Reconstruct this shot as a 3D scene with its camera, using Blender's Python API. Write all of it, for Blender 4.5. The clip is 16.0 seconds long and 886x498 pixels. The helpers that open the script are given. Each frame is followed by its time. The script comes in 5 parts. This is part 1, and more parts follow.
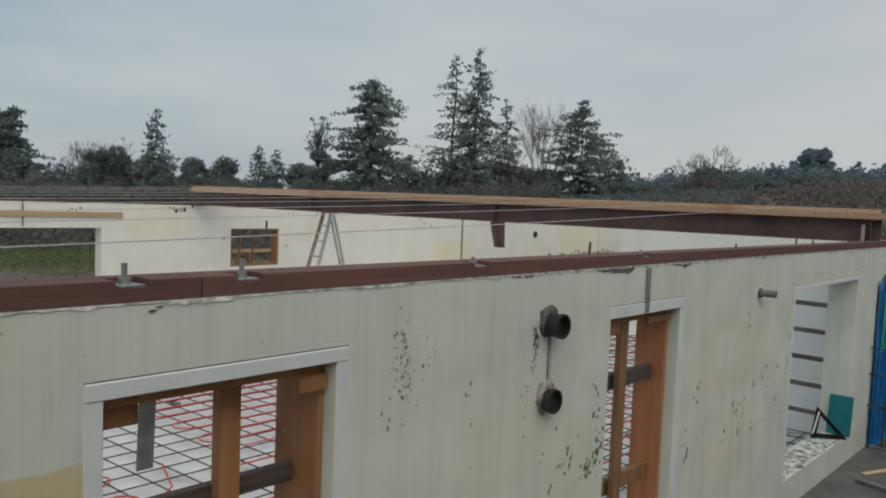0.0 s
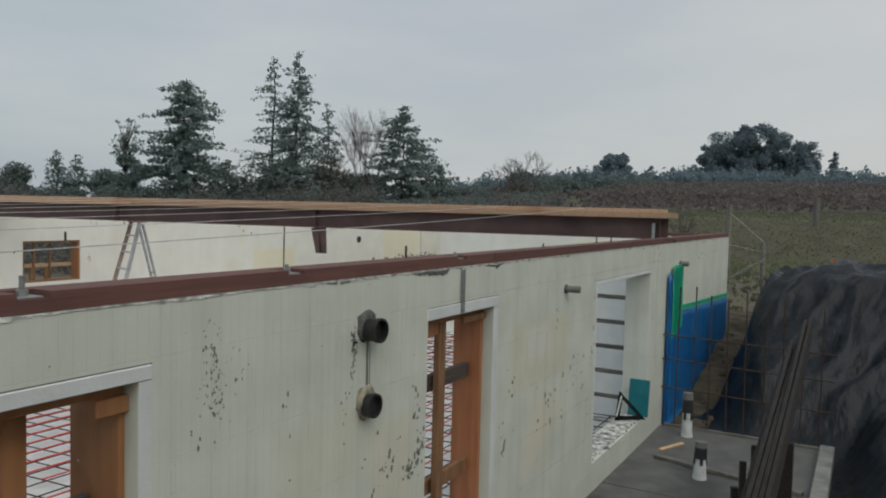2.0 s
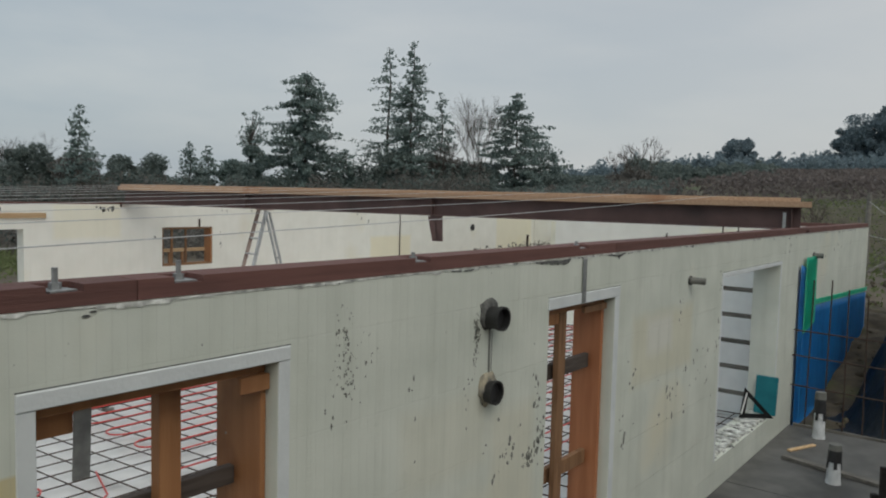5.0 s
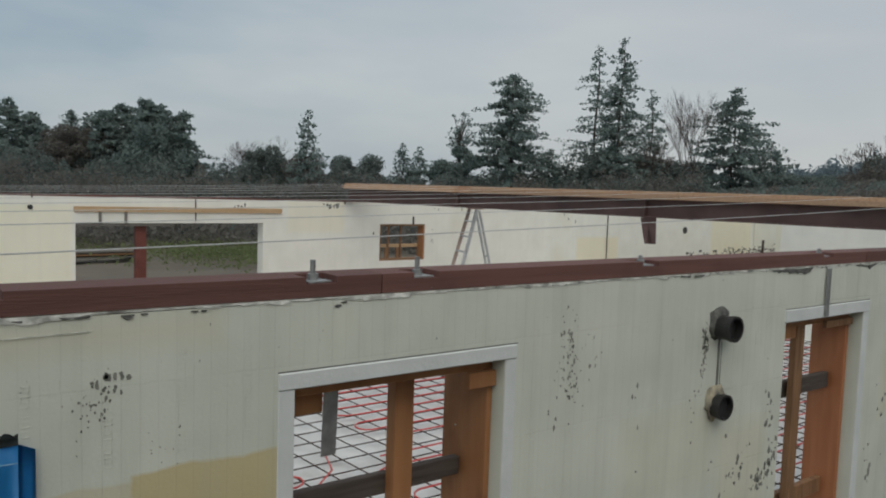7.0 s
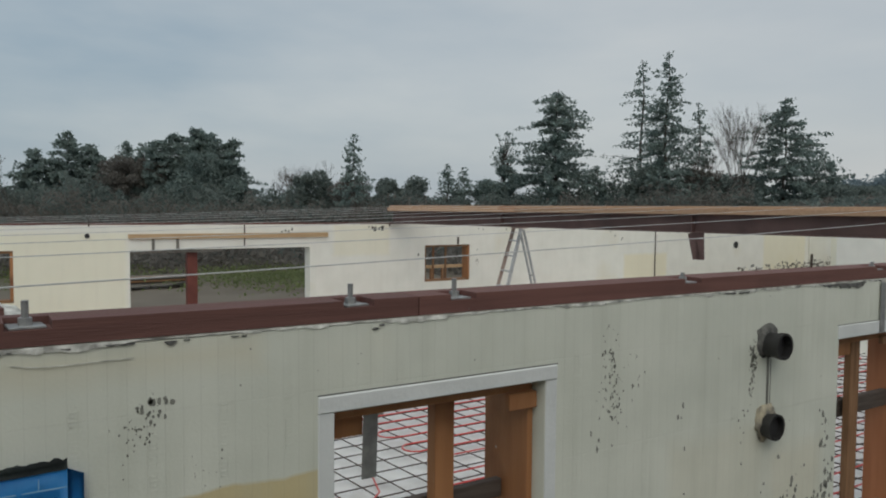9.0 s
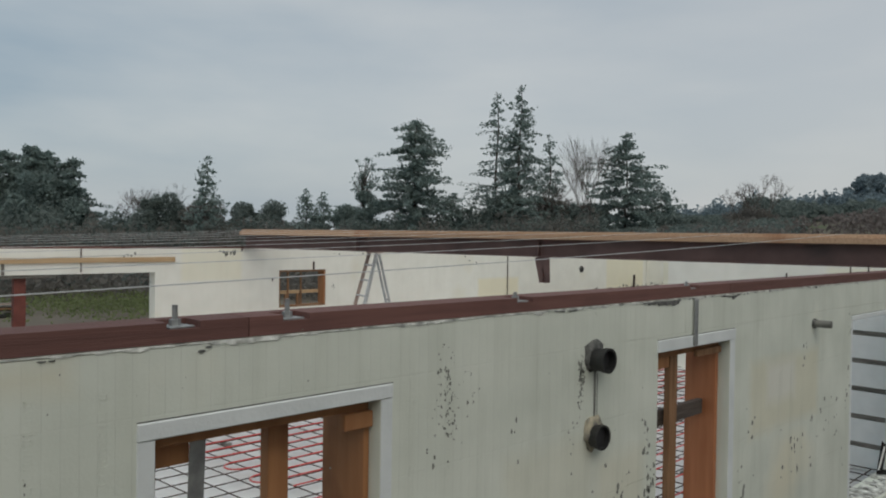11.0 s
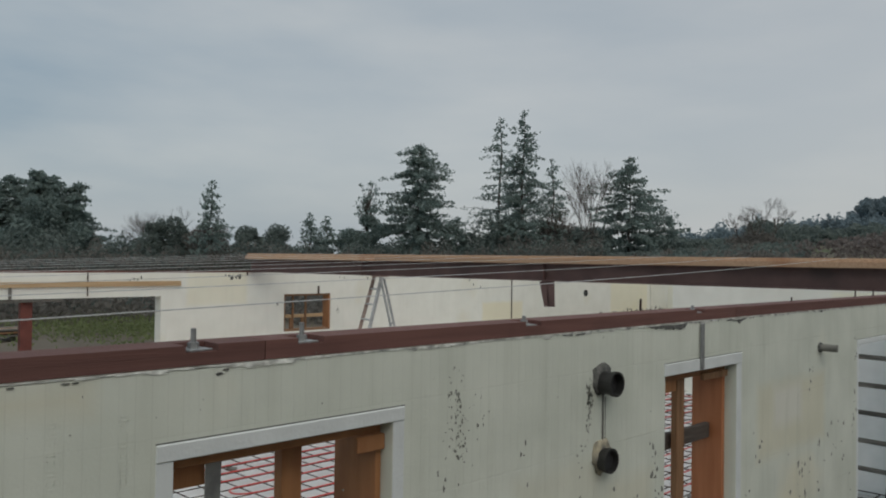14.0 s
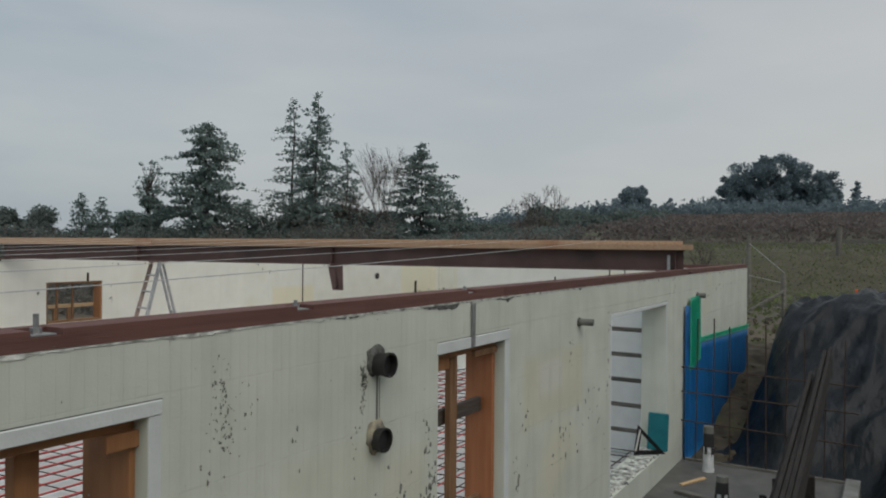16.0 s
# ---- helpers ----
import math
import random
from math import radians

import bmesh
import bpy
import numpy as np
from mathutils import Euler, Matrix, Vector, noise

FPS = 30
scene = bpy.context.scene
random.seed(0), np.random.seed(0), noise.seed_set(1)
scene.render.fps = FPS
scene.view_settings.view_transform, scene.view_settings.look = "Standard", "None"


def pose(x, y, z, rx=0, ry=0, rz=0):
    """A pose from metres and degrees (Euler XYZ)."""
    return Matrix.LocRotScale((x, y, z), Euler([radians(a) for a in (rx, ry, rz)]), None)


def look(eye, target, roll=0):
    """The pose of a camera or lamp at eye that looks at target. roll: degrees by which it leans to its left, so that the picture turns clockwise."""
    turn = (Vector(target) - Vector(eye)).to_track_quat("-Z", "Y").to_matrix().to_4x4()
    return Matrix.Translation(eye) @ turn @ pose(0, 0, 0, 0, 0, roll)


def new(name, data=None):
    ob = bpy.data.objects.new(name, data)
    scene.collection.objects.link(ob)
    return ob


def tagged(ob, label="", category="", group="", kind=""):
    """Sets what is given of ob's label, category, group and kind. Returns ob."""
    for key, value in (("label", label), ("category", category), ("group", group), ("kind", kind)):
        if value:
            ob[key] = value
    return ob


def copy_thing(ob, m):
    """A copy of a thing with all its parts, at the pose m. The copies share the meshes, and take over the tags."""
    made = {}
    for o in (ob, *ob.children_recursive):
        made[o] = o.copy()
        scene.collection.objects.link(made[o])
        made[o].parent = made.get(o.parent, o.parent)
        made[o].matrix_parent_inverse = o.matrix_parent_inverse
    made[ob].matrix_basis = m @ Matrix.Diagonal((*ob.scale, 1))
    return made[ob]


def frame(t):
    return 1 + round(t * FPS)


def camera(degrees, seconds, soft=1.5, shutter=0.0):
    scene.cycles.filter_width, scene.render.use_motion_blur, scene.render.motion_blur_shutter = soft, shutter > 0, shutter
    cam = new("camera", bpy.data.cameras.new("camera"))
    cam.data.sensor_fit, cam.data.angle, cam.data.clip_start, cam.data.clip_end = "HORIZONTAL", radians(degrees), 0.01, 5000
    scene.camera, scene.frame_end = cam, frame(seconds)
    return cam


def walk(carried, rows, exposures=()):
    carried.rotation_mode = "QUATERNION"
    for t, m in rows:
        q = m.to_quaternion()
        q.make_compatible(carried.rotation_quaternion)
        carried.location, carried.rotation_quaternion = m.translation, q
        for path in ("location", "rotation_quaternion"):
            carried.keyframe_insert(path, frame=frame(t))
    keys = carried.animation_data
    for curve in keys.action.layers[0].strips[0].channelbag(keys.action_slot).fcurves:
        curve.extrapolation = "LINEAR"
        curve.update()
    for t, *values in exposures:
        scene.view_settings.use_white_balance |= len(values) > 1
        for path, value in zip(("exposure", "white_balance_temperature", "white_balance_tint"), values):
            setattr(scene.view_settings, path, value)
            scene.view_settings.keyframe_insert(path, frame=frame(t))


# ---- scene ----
cam = camera(61.5, 16, soft=2.0)
PATH = [
    (0, (0.076, -2.254, 2.783), (1.536, -0.894, 2.653), 2.3),
    (0.5, (0.086, -2.284, 2.785), (1.711, -1.123, 2.677), 2.1),
    (1, (0.081, -2.29, 2.784), (1.764, -1.215, 2.671), 2.0),
    (1.5, (0.103, -2.286, 2.78), (1.825, -1.276, 2.666), 1.8),
    (2, (0.112, -2.291, 2.788), (1.848, -1.305, 2.686), 1.4),
    (2.5, (0.114, -2.289, 2.786), (1.855, -1.31, 2.685), 1.3),
    (3, (0.116, -2.284, 2.783), (1.855, -1.302, 2.678), 1.3),
    (3.2, (0.118, -2.282, 2.783), (1.857, -1.301, 2.672), 1.2),
    (5.3, (0.045, -2.241, 2.794), (1.535, -0.915, 2.648), 1.3),
    (5.5, (0.038, -2.221, 2.795), (1.467, -0.83, 2.646), 1.2),
    (6, (0.017, -2.207, 2.795), (1.343, -0.718, 2.638), 1.4),
    (6.5, (0.003, -2.188, 2.792), (1.255, -0.637, 2.63), 1.7),
    (7, (-0.015, -2.177, 2.792), (1.167, -0.571, 2.635), 1.9),
    (7.5, (-0.063, -2.166, 2.793), (0.953, -0.45, 2.644), 1.7),
    (8, (-0.054, -2.165, 2.791), (0.941, -0.436, 2.648), 1.7),
    (8.5, (-0.035, -2.178, 2.795), (0.97, -0.455, 2.66), 1.6),
    (9, (0.009, -2.208, 2.8), (1.089, -0.528, 2.694), 0.5),
    (9.5, (0.06, -2.284, 2.799), (1.347, -0.757, 2.693), -0.5),
    (9.7, (0.108, -2.245, 2.776), (1.44, -0.757, 2.674), -0.2),
    (12, (0.02, -2.321, 2.785), (1.382, -0.856, 2.788), 1.1),
    (12.5, (0.007, -2.319, 2.782), (1.323, -0.813, 2.798), 1.8),
    (13, (0.006, -2.312, 2.784), (1.322, -0.805, 2.813), 1.2),
    (13.5, (0.003, -2.307, 2.784), (1.334, -0.815, 2.821), 1.0),
    (14, (0.005, -2.311, 2.784), (1.373, -0.852, 2.815), 0.8),
    (14.5, (0.023, -2.325, 2.785), (1.465, -0.94, 2.815), 0.7),
    (15, (0.048, -2.373, 2.786), (1.627, -1.146, 2.804), 0.6),
    (15.5, (0.086, -2.375, 2.784), (1.758, -1.277, 2.786), 0.7),
    (16, (0.099, -2.376, 2.783), (1.811, -1.341, 2.776), 0.5),
]
walk(cam, [(t, look(e, g, r)) for t, e, g, r in PATH],
     exposures=[(0.0, 0.0), (9.7, 0.0), (12.0, -0.07), (13.5, -0.13), (16.0, -0.12)])

# ---- sky and light ----
world = bpy.data.worlds.new("overcast_sky")
scene.world = world
world.use_nodes = True
wn, wl = world.node_tree.nodes, world.node_tree.links
wn.clear()
w_out = wn.new("ShaderNodeOutputWorld")
w_bg = wn.new("ShaderNodeBackground")
w_bg.inputs["Strength"].default_value = 1.12
w_sky = wn.new("ShaderNodeTexSky")
w_sky.sky_type = "NISHITA"
w_sky.sun_disc = False
w_sky.sun_elevation, w_sky.sun_rotation = radians(52), radians(217)
w_sky.air_density, w_sky.dust_density = 1.5, 2.0
w_dim = wn.new("ShaderNodeMix")
w_dim.data_type = "RGBA"
w_dim.blend_type = "MULTIPLY"
w_dim.inputs[0].default_value = 1.0
w_dim.inputs[7].default_value = (0.07, 0.07, 0.07, 1)
w_tc = wn.new("ShaderNodeTexCoord")
w_map = wn.new("ShaderNodeMapping")
w_map.inputs["Scale"].default_value = (1.6, 1.6, 5.5)
w_map.inputs["Rotation"].default_value = (0.12, -0.10, 0.5)
w_noise = wn.new("ShaderNodeTexNoise")
w_noise.inputs["Scale"].default_value = 1.5
w_noise.inputs["Detail"].default_value = 6.0
w_noise.inputs["Roughness"].default_value = 0.5
w_ramp = wn.new("ShaderNodeValToRGB")
w_ramp.color_ramp.elements[0].position, w_ramp.color_ramp.elements[1].position = 0.30, 0.72
w_ramp.color_ramp.elements[0].color = (0.235, 0.325, 0.405, 1)
w_ramp.color_ramp.elements[1].color = (0.45, 0.495, 0.52, 1)
# the cloud deck is thinner and warmer towards the brighter quarter of the sky
w_dot = wn.new("ShaderNodeVectorMath")
w_dot.operation = "DOT_PRODUCT"
w_dot.inputs[1].default_value = (0.80, -0.42, -0.10)
w_rng = wn.new("ShaderNodeMapRange")
w_rng.inputs["From Min"].default_value, w_rng.inputs["From Max"].default_value = -0.4, 1.0
w_glow = wn.new("ShaderNodeMix")
w_glow.data_type, w_glow.blend_type = "RGBA", "MIX"
w_glow.inputs[7].default_value = (0.635, 0.62, 0.60, 1)
w_mix = wn.new("ShaderNodeMix")
w_mix.data_type = "RGBA"
w_mix.inputs[0].default_value = 0.85
wl.new(w_tc.outputs["Generated"], w_map.inputs[0])
wl.new(w_map.outputs[0], w_noise.inputs["Vector"])
wl.new(w_noise.outputs[0], w_ramp.inputs[0])
wl.new(w_tc.outputs["Generated"], w_dot.inputs[0])
wl.new(w_dot.outputs["Value"], w_rng.inputs["Value"])
w_half = wn.new("ShaderNodeMath")
w_half.operation = "MULTIPLY"
w_half.inputs[1].default_value = 0.75
wl.new(w_rng.outputs[0], w_half.inputs[0])
wl.new(w_half.outputs[0], w_glow.inputs[0])
wl.new(w_ramp.outputs[0], w_glow.inputs[6])
wl.new(w_sky.outputs[0], w_dim.inputs[6])
wl.new(w_dim.outputs[2], w_mix.inputs[6])
wl.new(w_glow.outputs[2], w_mix.inputs[7])
wl.new(w_mix.outputs[2], w_bg.inputs[0])
wl.new(w_bg.outputs[0], w_out.inputs[0])

sun = new("sun", bpy.data.lights.new("sun", "SUN"))
sun.data.energy, sun.data.angle, sun.data.color = 1.25, radians(60), (1.0, 0.94, 0.82)
sun.matrix_world = look((-24, -30, 62), (5, 8, 0))

# ---- materials ----
def material(name, a, b, scale=6.0, rough=0.8, metal=0.0, bump=0.2, bump_scale=60.0, stretch=(1, 1, 1),
             stain=None, stain_scale=0.8, stain_low=0.55, vary=0.0, coat=0.0):
    """Two-colour grain, a fine relief and, where given, broad stains; vary: brightness from piece to piece."""
    m = bpy.data.materials.new(name)
    m.use_nodes = True
    n, l = m.node_tree.nodes, m.node_tree.links
    p = n["Principled BSDF"]
    tc = n.new("ShaderNodeTexCoord")
    mp = n.new("ShaderNodeMapping")
    mp.inputs["Scale"].default_value = stretch
    l.new(tc.outputs["Object"], mp.inputs[0])
    t1 = n.new("ShaderNodeTexNoise")
    t1.inputs["Scale"].default_value, t1.inputs["Detail"].default_value = scale, 5
    l.new(mp.outputs[0], t1.inputs["Vector"])
    r1 = n.new("ShaderNodeValToRGB")
    r1.color_ramp.elements[0].position, r1.color_ramp.elements[1].position = 0.32, 0.68
    r1.color_ramp.elements[0].color, r1.color_ramp.elements[1].color = (*a, 1), (*b, 1)
    l.new(t1.outputs[0], r1.inputs[0])
    col = r1.outputs[0]
    if stain:
        t2 = n.new("ShaderNodeTexNoise")
        t2.inputs["Scale"].default_value, t2.inputs["Detail"].default_value = stain_scale, 4
        l.new(tc.outputs["Object"], t2.inputs["Vector"])
        mr = n.new("ShaderNodeMapRange")
        mr.inputs["From Min"].default_value, mr.inputs["From Max"].default_value = stain_low, stain_low + 0.18
        l.new(t2.outputs[0], mr.inputs["Value"])
        mx = n.new("ShaderNodeMix")
        mx.data_type = "RGBA"
        mx.inputs[7].default_value = (*stain, 1)
        l.new(mr.outputs[0], mx.inputs[0])
        l.new(col, mx.inputs[6])
        col = mx.outputs[2]
    if vary:
        oi = n.new("ShaderNodeObjectInfo")
        hs = n.new("ShaderNodeHueSaturation")
        v = n.new("ShaderNodeMapRange")
        v.inputs["To Min"].default_value, v.inputs["To Max"].default_value = 1 - vary, 1 + vary
        l.new(oi.outputs["Random"], v.inputs["Value"])
        l.new(v.outputs[0], hs.inputs["Value"])
        l.new(col, hs.inputs["Color"])
        col = hs.outputs[0]
    l.new(col, p.inputs["Base Color"])
    p.inputs["Roughness"].default_value, p.inputs["Metallic"].default_value = rough, metal
    if coat:
        p.inputs["Coat Weight"].default_value = coat
    if bump:
        t3 = n.new("ShaderNodeTexNoise")
        t3.inputs["Scale"].default_value, t3.inputs["Detail"].default_value = bump_scale, 4
        l.new(mp.outputs[0], t3.inputs["Vector"])
        bp = n.new("ShaderNodeBump")
        bp.inputs["Strength"].default_value, bp.inputs["Distance"].default_value = bump, 0.01
        l.new(t3.outputs[0], bp.inputs["Height"])
        l.new(bp.outputs[0], p.inputs["Normal"])
    return m


YEL = (0.53, 0.425, 0.185)


def foam_material(name, base_a, base_b, patches, moulded):
    """Weathered foam forms: yellowed patches of given place and size, faint streaks, moulded grooves and course joints."""
    m = material(name, base_a, base_b, scale=2.2, rough=0.85, bump=0.0, stain=(0.66, 0.62, 0.47), stain_scale=0.55, stain_low=0.60)
    n, l = m.node_tree.nodes, m.node_tree.links
    p = n["Principled BSDF"]
    tc = n.new("ShaderNodeTexCoord")
    sep = n.new("ShaderNodeSeparateXYZ")
    l.new(tc.outputs["Object"], sep.inputs[0])
    col = p.inputs["Base Color"].links[0].from_socket

    def math(op, a, b=None, c=None):
        k = n.new("ShaderNodeMath")
        k.operation = op
        for i, v in enumerate((a, b, c)):
            if v is None:
                continue
            if isinstance(v, (int, float)):
                k.inputs[i].default_value = v
            else:
                l.new(v, k.inputs[i])
        return k.outputs[0]

    edge = n.new("ShaderNodeTexNoise")
    edge.inputs["Scale"].default_value, edge.inputs["Detail"].default_value = 5.0, 5
    l.new(tc.outputs["Object"], edge.inputs["Vector"])
    wob = math("MULTIPLY", math("SUBTRACT", edge.outputs[0], 0.5), 0.07)
    for cx, cz, hx, hz, tint, much in patches:
        dx = math("SUBTRACT", math("ABSOLUTE", math("SUBTRACT", sep.outputs[0], cx)), hx)
        dz = math("SUBTRACT", math("ABSOLUTE", math("SUBTRACT", sep.outputs[2], cz)), hz)
        d = math("ADD", math("MAXIMUM", dx, dz), wob)
        mr = n.new("ShaderNodeMapRange")
        soft_edge = 0.006 if tint is YEL else 0.05
        mr.inputs["From Min"].default_value, mr.inputs["From Max"].default_value = soft_edge, -soft_edge
        mr.inputs["To Max"].default_value = much
        l.new(d, mr.inputs["Value"])
        mx = n.new("ShaderNodeMix")
        mx.data_type = "RGBA"
        mx.inputs[7].default_value = (*tint, 1)
        l.new(mr.outputs[0], mx.inputs[0])
        l.new(col, mx.inputs[6])
        col = mx.outputs[2]
    run = n.new("ShaderNodeMapping")
    run.inputs["Scale"].default_value = (9, 9, 0.7)
    l.new(tc.outputs["Object"], run.inputs[0])
    runs = n.new("ShaderNodeTexNoise")
    runs.inputs["Scale"].default_value, runs.inputs["Detail"].default_value = 1.0, 6
    l.new(run.outputs[0], runs.inputs["Vector"])
    rm = n.new("ShaderNodeMapRange")
    rm.inputs["From Min"].default_value, rm.inputs["From Max"].default_value = 0.5, 0.8
    rm.inputs["To Max"].default_value = 0.35 if moulded else 0.14
    l.new(runs.outputs[0], rm.inputs["Value"])
    mx = n.new("ShaderNodeMix")
    mx.data_type = "RGBA"
    mx.inputs[7].default_value = (base_a[0] * 0.74, base_a[1] * 0.74, base_a[2] * 0.70, 1)
    l.new(rm.outputs[0], mx.inputs[0])
    l.new(col, mx.inputs[6])
    col = mx.outputs[2]
    if moulded:
        # shade of the moulded grooves, put into the colour as thin dark lines
        slot = math("ABSOLUTE", math("SUBTRACT", math("FRACT", math("DIVIDE", sep.outputs[0], 0.0508)), 0.5))
        groove_shade = math("MULTIPLY", math("LESS_THAN", slot, 0.035), math("MULTIPLY", runs.outputs[0], 0.12))
        mx = n.new("ShaderNodeMix")
        mx.data_type = "RGBA"
        mx.inputs[7].default_value = (0.20, 0.20, 0.17, 1)
        l.new(groove_shade, mx.inputs[0])
        l.new(col, mx.inputs[6])
        col = mx.outputs[2]
    l.new(col, p.inputs["Base Color"])
    fine = n.new("ShaderNodeTexNoise")
    fine.inputs["Scale"].default_value, fine.inputs["Detail"].default_value = 90, 3
    l.new(tc.outputs["Object"], fine.inputs["Vector"])
    h = math("MULTIPLY", fine.outputs[0], 0.25)
    broad = n.new("ShaderNodeTexNoise")
    broad.inputs["Scale"].default_value = 7
    l.new(tc.outputs["Object"], broad.inputs["Vector"])
    h = math("ADD", h, math("MULTIPLY", broad.outputs[0], 0.9))
    if moulded:
        gx = math("ABSOLUTE", math("SUBTRACT", math("FRACT", math("DIVIDE", sep.outputs[0], 0.0508)), 0.5))
        gz = math("ABSOLUTE", math("SUBTRACT", math("FRACT", math("DIVIDE", math("ADD", sep.outputs[2], 0.02), 0.406)), 0.5))
        h = math("ADD", h, math("MULTIPLY", math("GREATER_THAN", gx, 0.045), 1.1))
        h = math("ADD", h, math("MULTIPLY", math("GREATER_THAN", gz, 0.008), 1.2))
    bp = n.new("ShaderNodeBump")
    bp.inputs["Strength"].default_value, bp.inputs["Distance"].default_value = 0.8, 0.005
    l.new(h, bp.inputs["Height"])
    l.new(bp.outputs[0], p.inputs["Normal"])
    return m


M_FOAM = foam_material("weathered_foam", (0.565, 0.595, 0.525), (0.665, 0.69, 0.615),
                       [(0.735, 1.70, 0.225, 0.25, YEL, 0.75), (0.36, 1.68, 0.16, 0.25, YEL, 0.35), (0.25, 2.365, 0.5, 0.035, (0.60, 0.55, 0.40), 0.5),
                        (5.85, 1.66, 0.62, 0.26, (0.62, 0.57, 0.40), 0.45), (5.75, 1.74, 0.25, 0.14, (0.66, 0.66, 0.60), 0.8),
                        (3.62, 1.0, 0.22, 0.6, (0.64, 0.60, 0.46), 0.4), (3.0, 1.55, 0.35, 0.2, (0.63, 0.60, 0.47), 0.3)], True)
M_FOAM_IN = foam_material("clean_foam", (0.76, 0.755, 0.69), (0.82, 0.815, 0.75),
                          [(1.0, 1.2, 1.6, 1.1, (0.82, 0.79, 0.60), 0.55), (7.6, 2.1, 0.7, 0.35, (0.80, 0.76, 0.58), 0.5),
                           (16.9, 1.1, 0.9, 0.45, (0.80, 0.73, 0.50), 0.6), (23.8, 1.5, 1.2, 1.0, (0.80, 0.75, 0.55), 0.65)], False)
M_TRIM = material("trim_foam", (0.74, 0.76, 0.75), (0.81, 0.83, 0.82), scale=5, rough=0.8, bump=0.15)
M_CASE = material("casing_foam", (0.585, 0.615, 0.615), (0.67, 0.70, 0.70), scale=5, rough=0.85, bump=0.25)
M_CHIP = material("exposed_concrete", (0.05, 0.052, 0.05), (0.16, 0.16, 0.15), scale=40, rough=0.95, bump=0.5)
M_RAG = material("torn_foam_edge", (0.16, 0.16, 0.145), (0.80, 0.81, 0.76), scale=16, rough=0.9, bump=0.8)
M_PLATE = material("treated_timber", (0.115, 0.051, 0.043), (0.155, 0.071, 0.059), scale=7, stretch=(0.25, 6, 6), rough=0.75, bump=0.3,
                   bump_scale=40, stain=(0.08, 0.038, 0.032), stain_scale=1.6, vary=0.15)
M_STEEL = material("primed_steel", (0.085, 0.048, 0.044), (0.12, 0.07, 0.063), scale=3, rough=0.6, bump=0.08, stain=(0.06, 0.036, 0.034), stain_scale=1.2)
M_FIR = material("fresh_fir", (0.40, 0.245, 0.15), (0.54, 0.365, 0.24), scale=5, stretch=(8, 0.35, 8), rough=0.7, bump=0.2, vary=0.22,
                 stain=(0.30, 0.13, 0.06), stain_scale=0.9, stain_low=0.62)
M_FIR_X = material("fir_board", (0.50, 0.33, 0.17), (0.66, 0.47, 0.28), scale=5, stretch=(0.35, 8, 8), rough=0.7, bump=0.2, vary=0.2)
M_BUCK = material("wet_fir_buck", (0.29, 0.125, 0.05), (0.40, 0.19, 0.08), scale=3, stretch=(4, 4, 0.35), rough=0.6, bump=0.25, bump_scale=30,
                  stain=(0.15, 0.055, 0.022), stain_scale=1.8, stain_low=0.55, vary=0.12)
M_PLY = material("reddish_plywood", (0.33, 0.12, 0.05), (0.44, 0.18, 0.08), scale=3, stretch=(5, 5, 0.5), rough=0.6, bump=0.15, stain=(0.24, 0.08, 0.035), stain_scale=1.1, stain_low=0.58)
M_STUD = material("brown_stud", (0.17, 0.085, 0.04), (0.29, 0.16, 0.08), scale=6, stretch=(7, 7, 0.6), rough=0.75, bump=0.2, vary=0.15)
M_DARKWOOD = material("weathered_brace", (0.06, 0.048, 0.042), (0.11, 0.09, 0.078), scale=6, stretch=(0.6, 7, 7), rough=0.85, bump=0.3)
M_WETPLANK = material("wet_black_plank", (0.012, 0.010, 0.009), (0.032, 0.027, 0.025), scale=6, stretch=(0.6, 7, 7), rough=0.9, bump=0.3)
M_GREYWOOD = material("grey_lumber", (0.10, 0.095, 0.085), (0.22, 0.205, 0.18), scale=6, stretch=(7, 0.6, 7), rough=0.85, bump=0.3, vary=0.2)
M_GALV = material("galvanised_steel", (0.26, 0.27, 0.27), (0.42, 0.43, 0.43), scale=20, rough=0.45, metal=0.6, bump=0.1)
M_REBAR = material("rusty_rebar", (0.03, 0.022, 0.018), (0.075, 0.045, 0.032), scale=30, rough=0.85, bump=0.4, bump_scale=150)
M_PEX = material("red_tubing", (0.50, 0.035, 0.03), (0.62, 0.06, 0.05), scale=5, rough=0.35, bump=0.0)
M_FLOOR = material("floor_insulation", (0.60, 0.60, 0.59), (0.74, 0.74, 0.73), scale=3, rough=0.85, bump=0.2, stain=(0.44, 0.43, 0.41), stain_scale=1.3, stain_low=0.60)
M_WIRE = material("steel_wire", (0.45, 0.46, 0.46), (0.60, 0.61, 0.61), scale=20, rough=0.4, metal=0.3, bump=0.0)
M_GREENPOST = material("green_painted_steel", (0.010, 0.045, 0.032), (0.02, 0.075, 0.05), scale=15, rough=0.45, bump=0.1)
M_ABS = material("black_plastic_pipe", (0.012, 0.012, 0.012), (0.03, 0.03, 0.03), scale=12, rough=0.5, bump=0.15)
M_GREYPIPE = material("grey_plastic_pipe", (0.12, 0.12, 0.11), (0.20, 0.20, 0.18), scale=10, rough=0.5, bump=0.1)
M_GUN = material("spray_foam", (0.13, 0.125, 0.11), (0.48, 0.43, 0.31), scale=22, rough=0.9, bump=0.7, bump_scale=40)
